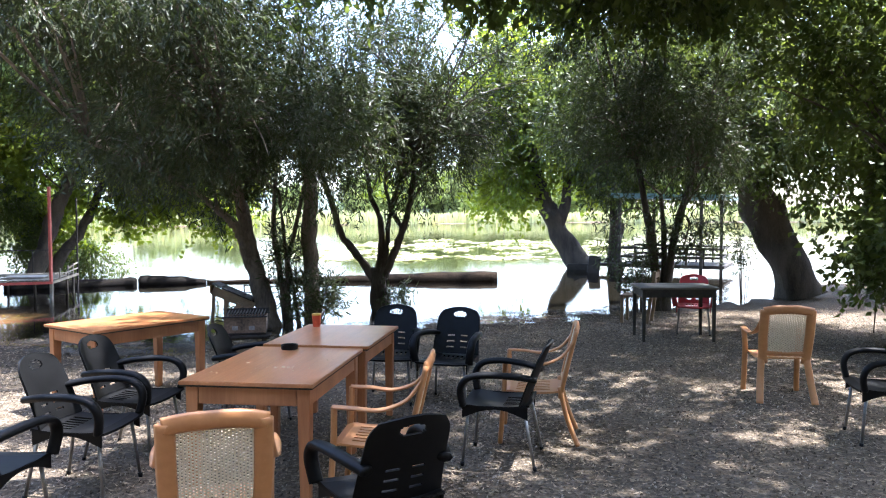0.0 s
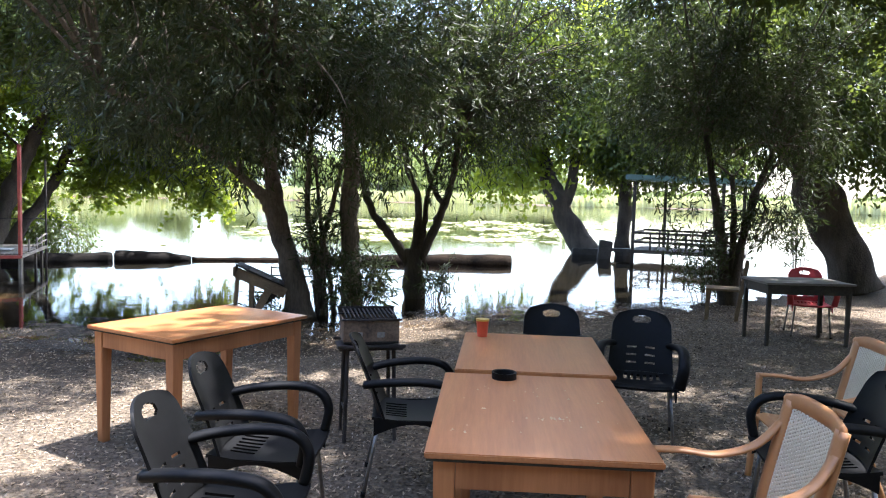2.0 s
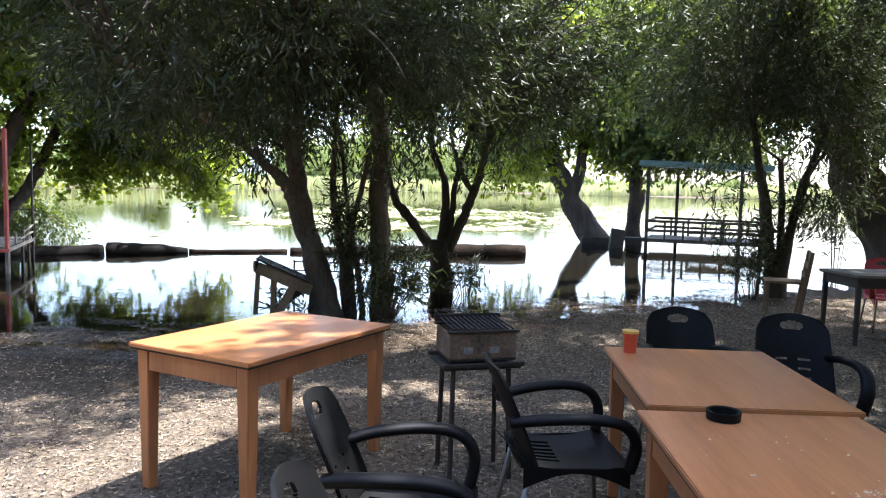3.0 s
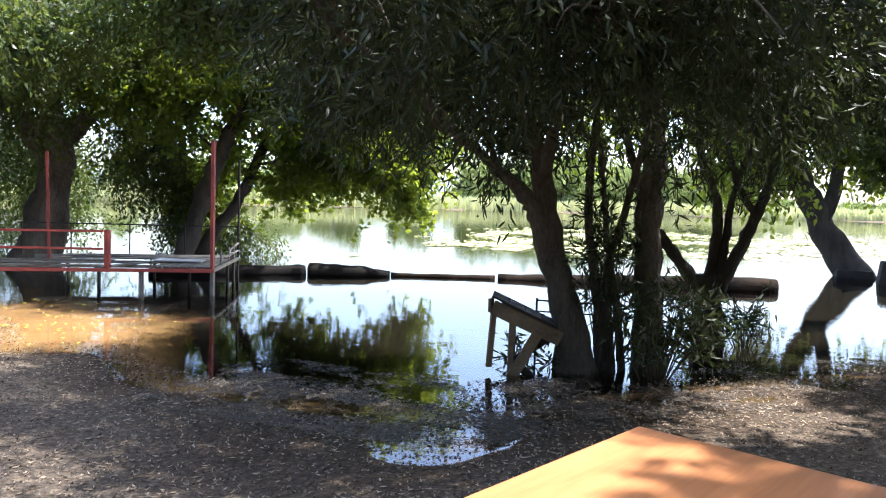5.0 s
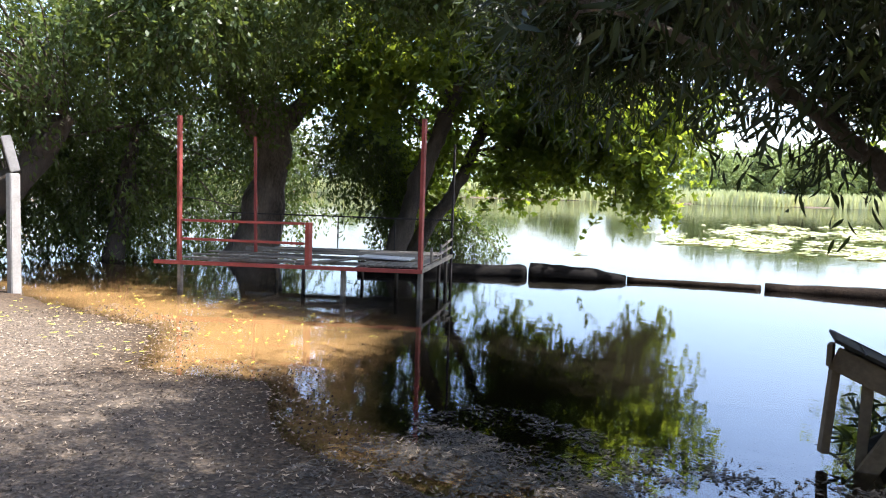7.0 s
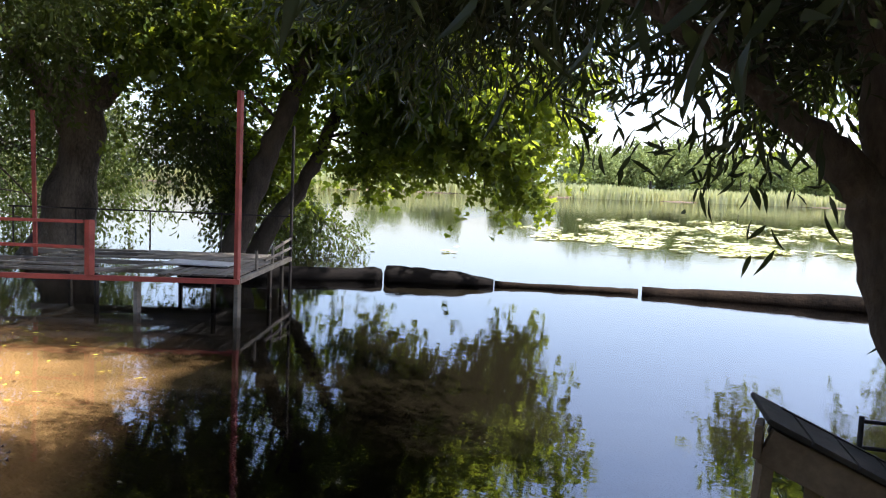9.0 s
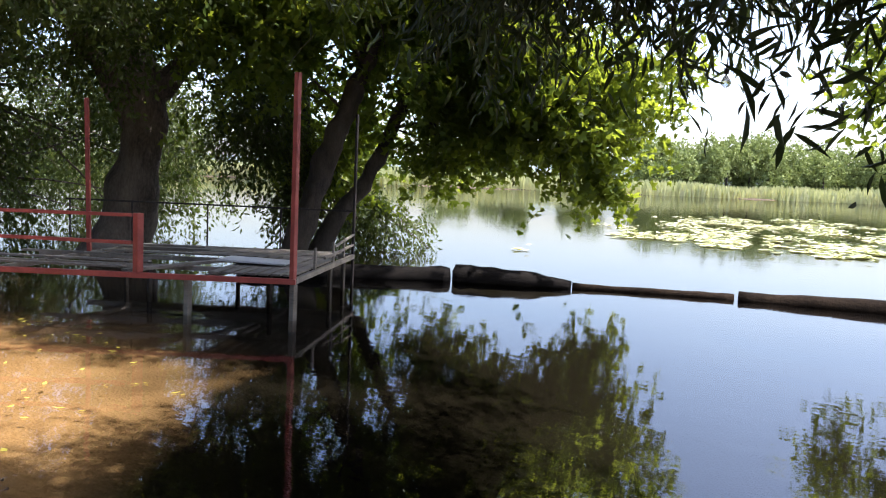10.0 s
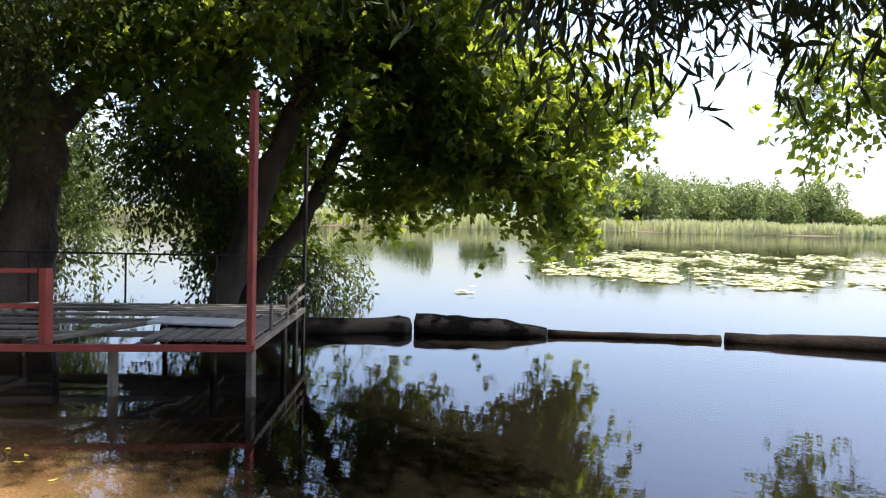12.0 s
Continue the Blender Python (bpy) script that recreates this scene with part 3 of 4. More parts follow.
tree("low dense green shrub beside the seats", [
    ([(6.1, 8.3, 0), (6.1, 8.3, 0.8), (6.2, 8.4, 1.8)], [0.06, 0.05, 0.03]),
    ([(6.2, 8.2, 0), (6.5, 8.0, 0.8), (6.8, 7.9, 1.7)], [0.05, 0.04, 0.02])],
    [((6.5, 8.6, 1.2), (1.0, 1.4, 1.1), 1.6), ((6.9, 9.2, 2.9), (1.5, 1.6, 1.2), 1.6), ((6.0, 10.2, 4.2), (1.8, 1.8, 1.0), 1.5)],
    32000, BROAD, (6.15, 8.3, 0), 53, M_BARK, 30, "shrub")

tree("massive old tree with fissured bark behind the platform", [
    ([(-16.0, 15.0, -0.2), (-15.87, 15.18, 0.81), (-15.77, 15.32, 1.58), (-15.7, 15.42, 2.45), (-15.79, 15.3, 3.38), (-16.1, 15.01, 4.8)], [0.64, 0.48, 0.36, 0.32, 0.24, 0.16]),
    ([(-15.75, 15.35, 2.1), (-16.0, 15.02, 2.88), (-16.3, 14.6, 3.6), (-16.8, 14.0, 4.6)], [0.26, 0.22, 0.18, 0.1]),
    ([(-15.7, 15.45, 2.6), (-15.0, 15.9, 3.6), (-14.2, 16.3, 4.4)], [0.22, 0.17, 0.1])],
    # blobs from x -10.6 to -8.0 are unseen, added to shade water by the platform
    [((-15.8, 14.6, 4.4), (2.8, 2.2, 1.6), 2.4), ((-14.2, 13.2, 4.5), (2.0, 1.6, 1.2), 1.4), ((-17.8, 12.6, 3.6), (2.0, 2.0, 1.7), 1.6), ((-17.5, 16.4, 2.6), (1.2, 1.6, 1.8), 0.9), ((-16.5, 15.5, 6.4), (4, 3.2, 1.6), 1.8), ((-9.0, 13.4, 5.4), (2.2, 1.1, 0.8), 1.7), ((-8.9, 14.6, 5.8), (3.2, 2.2, 0.9), 3.0), ((-14.0, 11.7, 4.4), (2.3, 1.3, 0.8), 1.8), ((-10.6, 13.0, 5.0), (2.0, 1.0, 0.7), 1.4), ((-8.0, 13.3, 5.0), (2.2, 1.0, 0.6), 1.8)],
    120000, (0.12, 0.06, M_DARKLEAF, 1), (-15.95, 15.05, -0.2), 59, M_BARK_PALE, 80, spread=0.26)

tree("pair of trunks leaning over the lake under a sunlit broad-leaved crown", [
    ([(-13.4, 16.5, -0.2), (-13.14, 16.74, 0.85), (-12.92, 16.94, 1.72), (-12.68, 17.13, 2.59), (-12.45, 17.32, 3.36), (-12.0, 17.3, 4.4)], [0.27, 0.21, 0.19, 0.17, 0.15, 0.1]),
    ([(-13.55, 17.2, -0.2), (-13.05, 17.6, 0.85), (-12.71, 17.86, 1.47), (-12.37, 18.11, 2.39), (-12.07, 18.31, 3.2), (-11.3, 18.3, 4.0)], [0.20, 0.15, 0.14, 0.12, 0.10, 0.07]),
    ([(-12.07, 18.31, 3.1), (-10.8, 18.7, 3.4), (-9.4, 19.0, 3.2)], [0.08, 0.06, 0.03])],
    [((-11.2, 18.1, 3.9), (2.3, 1.6, 1.3), 2.4), ((-9.4, 18.9, 2.95), (1.7, 1.2, 0.95), 1.7), ((-11.7, 19.0, 2.3), (0.7, 0.7, 0.95), 0.55), ((-9.2, 19.4, 2.0), (0.65, 0.6, 0.55), 0.35),
     ((-13.2, 16.2, 4.2), (2.2, 1.6, 1.2), 1.6), ((-11.7, 18.0, 5.8), (2.5, 2.2, 1.1), 2.8), ((-14.2, 18.6, 2.0), (0.7, 0.7, 1.2), 0.4)],
    50000, PLANE, (-13.35, 16.8, -0.2), 61, M_BARK, 70, droop=0.08, spread=0.3)

for label, stems, blobs, count, base, seed in (
        ("bent tree in the dark thicket on the bank", [([(-17.3, 9.2, -0.1), (-17.0, 9.7, 0.7), (-16.6, 10.4, 1.4), (-16.2, 11.2, 2.6)], [0.42, 0.34, 0.28, 0.15])],
         [((-17.0, 10.2, 3.3), (2.0, 2.4, 1.5), 2), ((-18.0, 8.2, 2.6), (1.4, 1.6, 2.0), 1.2), ((-16.0, 8.6, 4.6), (2.6, 2.4, 1.2), 1.5)], 34000, (-17.1, 9.5, -0.1), 67),
        ("thicket tree with foliage hanging to the water", [([(-16.9, 12.4, -0.1), (-16.8, 12.6, 1.2), (-16.6, 12.7, 2.6)], [0.2, 0.16, 0.1])],
         [((-17.4, 12.6, 1.5), (1.3, 1.4, 1.4), 1.5), ((-18.9, 11.2, 1.4), (1.4, 1.6, 1.6), 1.2), ((-19.5, 14.5, 2.4), (1.8, 2.0, 2.4), 1.4), ((-19.6, 18.0, 1.9), (2.0, 1.2, 2.2), 2.2), ((-22.8, 17.6, 2.0), (1.9, 1.2, 2.2), 1.6)], 50000, (-16.9, 12.5, -0.1), 71),
        ("weeping tree with trailing twigs over the water", [([(-14.9, 18.6, -0.2), (-14.8, 18.5, 1.4), (-14.6, 18.2, 3.2)], [0.16, 0.12, 0.08])],
         [((-14.9, 17.4, 2.7), (1.0, 0.9, 1.2), 1.2), ((-14.2, 17.8, 1.2), (0.45, 0.5, 1.1), 0.5), ((-13.9, 19.6, 0.6), (0.8, 1.2, 0.6), 0.6)], 15000, (-14.85, 18.5, -0.2), 73)):
    tree(label, stems, blobs, count, (0.12, 0.05, M_DARKLEAF, 1), base, seed, M_BARK, 40, droop=0.7, spread=0.26)

# out-of-view tree, added to throw dappled shade on the seats
tree("unseen tall tree added so that its high crown shades the seats", [
    ([(7.6, -1.2, 0), (7.3, -0.8, 2.2), (6.6, 0.2, 4.2), (5.2, 1.6, 5.8)], [0.34, 0.27, 0.22, 0.12]),
    ([(6.6, 0.2, 4.2), (4.6, 2.8, 5.4), (2.4, 4.4, 6.0)], [0.16, 0.12, 0.06])],
    [((3.4, 4.6, 5.9), (2.8, 2.6, 0.9), 1.4), ((1.1, 5.6, 5.8), (1.9, 1.8, 0.7), 1.7), ((3.4, 1.4, 5.8), (2.6, 1.9, 0.9), 1.2), ((1.5, 3.5, 5.8), (1.3, 1.2, 0.5), 0.8), ((-0.6, 7.8, 5.8), (2.4, 1.5, 0.8), 1.4), ((1.6, 8.6, 5.9), (1.7, 1.7, 0.7), 1.7), ((4.4, 8.6, 5.8), (3.0, 2.4, 0.9), 2.0), ((6.2, 5.2, 5.6), (2.2, 2.6, 0.9), 1.4), ((3.4, 11.0, 5.9), (2.8, 1.6, 0.8), 1.9)],
    76000, (0.18, 0.10, M_DARKLEAF, 1), (7.6, -1.2, 0), 79, M_BARK, 40)


# unseen trees, added to close the place behind the seats and block skylight
belt = tree("unseen broad leafy tree added behind the seating place to block skylight", [
    ([(-3.0, -9.0, 0), (-3.1, -9.0, 1.6), (-2.9, -9.2, 3.4), (-2.6, -9.1, 5.2)], [0.3, 0.24, 0.2, 0.1])],
    [((-3, -9, 6.0), (3.8, 3.2, 4.2), 3), ((-5.4, -8.6, 3.4), (2.2, 2.0, 2.2), 1), ((-0.6, -9.4, 3.6), (2.2, 2.0, 2.2), 1)],
    20000, (0.32, 0.2, M_DARKLEAF, 1), (-3.0, -9.0, 0), 83, M_BARK, 12, spread=0.45)
for x, y, a in ((2.5, -9.0, 70), (7.5, -7.5, 140), (12.5, -5.5, 30), (14.5, -1.5, 200), (15.5, 6.0, 20), (-9.0, -8.0, 250), (-14.5, -5.0, 310), (-17.5, -1.0, 190), (-19.0, 3.0, 100)):
    copy_thing(belt, pose(x, y, 0, 0, 0, a))


# narrow-leaved shoots round the feet of the shore trees
def shoots(base, n, height, spread, seed, label):
    rng = random.Random(seed)
    t = thing("willow_shoots", pose(*base), label, "shoots")
    paths, blobs = [], []
    for _ in range(n):
        a, r = rng.uniform(0, 6.28), rng.uniform(0.1, spread)
        x, y, h = math.cos(a) * r, math.sin(a) * r, height * rng.uniform(0.5, 1.0)
        paths.append(([(x * 0.4, y * 0.4, 0), (x * 0.8, y * 0.8, h * 0.5), (x * 1.3, y * 1.3, h)], [0.008, 0.006, 0.003]))
        for f in (0.55, 0.8, 1.0):
            blobs.append(((x * (0.5 + 0.8 * f), y * (0.5 + 0.8 * f), h * f), (0.08, 0.08, 0.10), 1))
    for pts, radii in paths:
        tube("stalk", pts, radii, M_TWIG, t, 4, n=3)
    leaf_cloud("leaves", blobs, n * 42, 0.13, 0.024, M_WILLOW, t, seed, 0.0, 0, 7, 0.10)


shoots((-2.53, 9.8, 0), 30, 0.9, 0.45, 5, "low willow shoots crowding the trunk at the shore")
shoots((-2.95, 9.95, 0.1), 24, 1.5, 0.35, 6, "upright leafy shoots between the willow stems")
shoots((-3.65, 9.5, 0), 4, 0.26, 0.3, 7, "small shoots beside the broken railing")
shoots((-1.6, 11.9, 0), 10, 0.6, 0.35, 8, "thin leafy shoots at the foot of the willow")
shoots((5.3, 15.4, 0), 9, 1.7, 0.18, 10, "slender leafy sapling at the shore")
shoots((2.9, 12.6, 0), 16, 1.2, 0.45, 9, "leafy shoots round the young shore tree")


# ---- furniture ----
def grid_shell(fn, nu, nv, thick, skip=lambda u, v: False):
    """A curved panel fn(u, v) of the given thickness, with openings where skip is true."""
    bm = bmesh.new()
    vs = [[bm.verts.new(fn(i / nu, j / nv)) for j in range(nv + 1)] for i in range(nu + 1)]
    for i in range(nu):
        for j in range(nv):
            if not skip((i + 0.5) / nu, (j + 0.5) / nv):
                bm.faces.new((vs[i][j], vs[i + 1][j], vs[i + 1][j + 1], vs[i][j + 1]))
    loose = [v for v in bm.verts if not v.link_faces]
    bmesh.ops.delete(bm, geom=loose, context="VERTS")
    bmesh.ops.recalc_face_normals(bm, faces=bm.faces)
    bmesh.ops.solidify(bm, geom=bm.faces[:], thickness=thick)
    return bm


def sweep(pts, w, h, up=(0, 0, 1), n=6, taper=1.0):
    path = smooth_path(pts, n)
    v, f = tube_data(path, [w, w * taper], 8, 0, h / w, 0, up)
    bm = bmesh.new()
    vs = [bm.verts.new(p) for p in v]
    for q in f:
        bm.faces.new([vs[i] for i in q])
    return bm


def resin_chair(label, m, body, group):
    """Moulded stacking armchair on steel tube legs; it faces +y."""
    t = thing("armchair", m @ Matrix.Diagonal((1, 1, 0.965, 1)), label, "chair", group)

    def back(u, v):
        x = (u - 0.5)
        z = 0.44 + v * 0.43
        w = (0.44 - 0.05 * v) * (1 - 0.5 * max(0, v - 0.8) ** 2 * 10)
        return (x * w, -0.20 - 0.13 * v - 0.03 * v * v + 0.16 * x * x, z - 0.06 * v * x * x * 4 * 0.5)

    def holes(u, v):
        grip = ((u - 0.5) / 0.17) ** 2 + ((v - 0.84) / 0.065) ** 2 < 1
        slots = 0.1 < v < 0.45 and 0.28 < u < 0.72 and abs(u - 0.5) > 0.06 and int(v * 64) % 8 < 2
        return grip or slots

    def seat(u, v):
        x, y = (u - 0.5), v
        return (x * (0.42 + 0.06 * v), -0.23 + 0.47 * y, 0.435 - 0.022 * math.sin(math.pi * v) - 0.03 * max(0, v - 0.85) * 6 * 0.5 + 0.05 * x * x)

    part("backrest", grid_shell(back, 44, 64, 0.012, holes), body, t, smooth=False)
    part("seat", grid_shell(seat, 20, 20, 0.016, lambda u, v: 0.15 < v < 0.4 and 0.2 < u < 0.8 and int(u * 20) % 2 == 0), body, t)
    for s in (-1, 1):
        part("armrest", sweep([(s * 0.19, -0.27, 0.62), (s * 0.235, -0.14, 0.645), (s * 0.265, 0.04, 0.655), (s * 0.27, 0.17, 0.63), (s * 0.265, 0.225, 0.55), (s * 0.245, 0.21, 0.43)], 0.037, 0.024, (1, 0, 0)), body, t, smooth=True)
        for y, dy in ((0.18, 0.04), (-0.19, -0.08)):
            leg = tube("leg", [(s * 0.19, y, 0.425), (s * 0.225, y + dy, 0.0)], [0.0115, 0.0105], M_STEEL, t, 8, n=1, label="grey steel tube leg")
            tube("foot_cap", [(s * 0.2235, y + dy * 0.97, 0.03), (s * 0.225, y + dy, -0.001)], [0.0145, 0.0145], M_BLACK, leg, 8, n=1, label="black rubber foot cap")
        part("side_skirt", grid_shell(lambda u, v, s=s: (s * (0.212 + 0.02 * u), -0.22 + 0.44 * u, 0.43 - 0.09 * v * (1 - 0.75 * math.sin(math.pi * u))), 10, 3, 0.01), body, t)
    return t


def lattice_chair(label, m, group):
    """Tan plastic armchair with a cream lattice back; it faces +y."""
    t = thing("garden_chair", m @ Matrix.Scale(0.955, 4), label, "chair", group)

    def lean(x, z):
        return Vector((x, -0.20 - 0.24 * (z - 0.42) - 0.02 * math.cos(x * 6), z))

    for s in (-1, 1):
        part("back_post", sweep([lean(s * 0.19, 0.36), lean(s * 0.205, 0.6), lean(s * 0.205, 0.88)], 0.044, 0.018, (1, 0, 0)), M_TAN, t, smooth=True)
        part("armrest", sweep([lean(s * 0.212, 0.80), (s * 0.238, -0.20, 0.68), (s * 0.262, -0.05, 0.625), (s * 0.275, 0.10, 0.635), (s * 0.265, 0.235, 0.64)], 0.032, 0.012, (1, 0, 0)), M_TAN, t, smooth=True)
        part("leg", sweep([(s * 0.265, 0.225, 0.64), (s * 0.25, 0.235, 0.4), (s * 0.255, 0.265, 0.0)], 0.027, 0.02, (1, 0, 0)), M_TAN, t, smooth=True)
        part("leg", sweep([(s * 0.20, -0.19, 0.44), (s * 0.225, -0.25, 0.2), (s * 0.245, -0.33, 0.0)], 0.034, 0.02, (1, 0, 0)), M_TAN, t, smooth=True)
    part("top_rail", sweep([lean(-0.215, 0.865), lean(-0.1, 0.885), lean(0.1, 0.885), lean(0.225, 0.86)], 0.042, 0.016, (0, 0, 1)), M_TAN, t, smooth=True)
    part("bottom_rail", sweep([lean(-0.2, 0.46), lean(0.2, 0.46)], 0.025, 0.014, (0, 0, 1), 1), M_TAN, t)
    panel = grid_shell(lambda u, v: lean((u - 0.5) * 0.34, 0.47 + 0.39 * v) + Vector((0, 0.004, 0)), 44, 48, 0.004, lambda u, v: int(u * 44) % 2 == 1 and int(v * 48) % 2 == int(u * 22) % 2)
    part("lattice_panel", panel, M_CREAM, t, "cream lattice back panel")
    part("seat", grid_shell(lambda u, v: ((u - 0.5) * 0.46, -0.22 + 0.47 * v, 0.42 - 0.02 * math.sin(math.pi * v) - 0.04 * max(0, v - 0.9) * 5), 24, 18, 0.014, lambda u, v: 0.2 < v < 0.8 and 0.12 < u < 0.88 and int(u * 24) % 3 == 1), M_TAN, t)
    return t


def wood_table(label, m, size, top, leg, top_mat, leg_mat, group="", h=0.75, apron=0.10):
    t = thing("table", m, label, "table", group)
    w, d = size
    part("tabletop", box_bm((w, d, top), (0, 0, h - top / 2), None, 0.004), top_mat, t)
    # thin dark strip just below the top, slightly inset
    part("underside_strip", box_bm((w - 0.012, d - 0.012, 0.010), (0, 0, h - top - 0.0055), None, 0.002), M_DARKWOOD, t, "thin dark strip under the tabletop")
    ins = 0.03
    for sx in (-1, 1):
        for sy in (-1, 1):
            part("leg", box_bm((leg, leg, h - top - 0.012), (sx * (w / 2 - ins - leg / 2), sy * (d / 2 - ins - leg / 2), (h - top - 0.012) / 2), None, 0.004, None, 0.72), leg_mat, t)
    for s in (-1, 1):
        part("apron", box_bm((w - 2 * ins - 2 * leg - 0.004, 0.02, apron), (0, s * (d / 2 - ins - 0.016), h - top - apron / 2 - 0.013), None, 0.002), leg_mat, t)
        part("apron", box_bm((0.02, d - 2 * ins - 2 * leg - 0.004, apron), (s * (w / 2 - ins - 0.016), 0, h - top - apron / 2 - 0.013), None, 0.002), leg_mat, t)
    return t


G = 0.115
WOODEN = "wooden tables"
wood_table("orange-brown wooden table with square tapered legs", pose(-0.03, 2.75, G, 0, 0, 93), (1.16, 0.80), 0.022, 0.075, M_TABLE, M_TABLE_LEG, WOODEN)
wood_table("orange-brown wooden table set end to end with another", pose(-0.04, 3.86, G + 0.012, 0, 0, 92), (1.02, 0.79), 0.022, 0.07, M_TABLE, M_TABLE_LEG, WOODEN)
wood_table("orange-brown wooden table standing alone in dappled sun", pose(-2.21, 4.42, G, 0, 0, 66), (1.16, 0.80), 0.022, 0.075, M_TABLE, M_TABLE_LEG, WOODEN)
wood_table("dark table with a pale worn top near the shore", pose(3.10, 8.95, 0.10, 0, 0, 8), (1.04, 0.72), 0.025, 0.05, M_GREYWOOD, M_DARKWOOD)

BLK = "black armchairs"
for x, y, a in ((-1.14, 2.36, -84), (-1.26, 3.06, -86), (-0.68, 3.78, -80), (0.70, 4.80, 172), (0.13, 4.90, 184), (1.31, 3.40, 87), (0.95, 1.62, 40), (4.1, 4.3, 86), (-1.15, 1.55, 6)):
    resin_chair("black moulded plastic armchair on grey steel legs", pose(x, y, float(ground_z(x, y)) - 0.002, 0, 0, a), M_BLACK, BLK)
resin_chair("red moulded plastic chair behind the worn table", pose(3.45, 9.5, 0.10, 0, 0, 172), M_RED, "")
for x, y, a in ((0.69, 2.52, 96), (1.52, 3.98, 92), (0.25, 1.37, 27), (3.66, 5.62, 2)):
    lattice_chair("tan plastic garden chair with a cream lattice back", pose(x, y, float(ground_z(x, y)), 0, 0, a), "tan garden chairs")

def timber_chair():
    t = thing("wooden_chair", pose(2.75, 10.9, 0.06, 0, 0, 75), "old brown wooden chair at the edge of the water", "chair")
    for x in (-0.2, 0.2):
        part("leg", beam_bm((x, 0.2, 0), (x, 0.2, 0.43), 0.045, 0.045), M_OLDBOARD, t)
        part("leg", beam_bm((x, -0.2, 0), (x * 1.0, -0.32, 0.86), 0.05, 0.05), M_OLDBOARD, t)
    part("seat", box_bm((0.46, 0.46, 0.03), (0, 0.0, 0.445), None, 0.006), M_OLDBOARD, t)
    for i in range(3):
        z = 0.55 + i * 0.12
        part("slat", box_bm((0.42, 0.02, 0.085), (0, -0.22 - 0.14 * (z - 0.45) / 0.4 * 0.85, z), None, 0.004), M_OLDBOARD, t)


timber_chair()

# cup and ashtray on the joined tables
cup = thing("cup", pose(-0.34, 4.24, G + 0.762), "red paper cup with a yellow rim on the table", "cup")
bm = bmesh.new()
bmesh.ops.create_cone(bm, cap_ends=True, segments=24, radius1=0.030, radius2=0.039, depth=0.10, matrix=Matrix.Translation((0, 0, 0.05)))
part("body", bm, M_CUP, cup, smooth=False)
bm = bmesh.new()
bmesh.ops.create_cone(bm, cap_ends=True, segments=24, radius1=0.0405, radius2=0.0405, depth=0.012, matrix=Matrix.Translation((0, 0, 0.103)))
part("rim", bm, M_YELLOW, cup, "yellow rim")
ash = thing("ashtray", pose(-0.17, 3.24, G + 0.751), "round black ashtray on the table", "ashtray")
bm = bmesh.new()
prof = [(0.0, 0.004), (0.045, 0.004), (0.05, 0.03), (0.06, 0.032), (0.058, 0.0), (0.0, 0.0)]
rings = [[bm.verts.new((r * math.cos(a * math.pi / 12), r * math.sin(a * math.pi / 12), z)) for a in range(24)] for r, z in prof[1:5]]
for a, b in zip(rings, rings[1:]):
    for i in range(24):
        bm.faces.new((a[i], a[(i + 1) % 24], b[(i + 1) % 24], b[i]))
bm.faces.new(rings[0])
bm.faces.new(rings[-1])
part("bowl", bm, M_BLACK, ash)


def crumbs():
    rng = random.Random(31)
    V, F = [], []
    for i in range(46):
        x, y = (rng.gauss(0.06, 0.05), rng.gauss(2.62, 0.015)) if i < 22 else (rng.uniform(-0.36, 0.3), rng.uniform(2.3, 3.2))
        r, k = rng.uniform(0.0025, 0.0065), len(V)
        V += [(x - r, y, 0), (x, y - r * 0.8, 0), (x + r, y, 0), (x, y + r * 0.8, 0), (x, y, r)]
        F += [(k, k + 1, k + 4), (k + 1, k + 2, k + 4), (k + 2, k + 3, k + 4), (k + 3, k, k + 4)]
    ob = mesh_ob("crumbs", V, F, M_CREAM)
    ob.location.z = G + 0.7505
    tagged(ob, "pale bread crumbs scattered on the wooden table", "crumbs", kind="stuff")


crumbs()


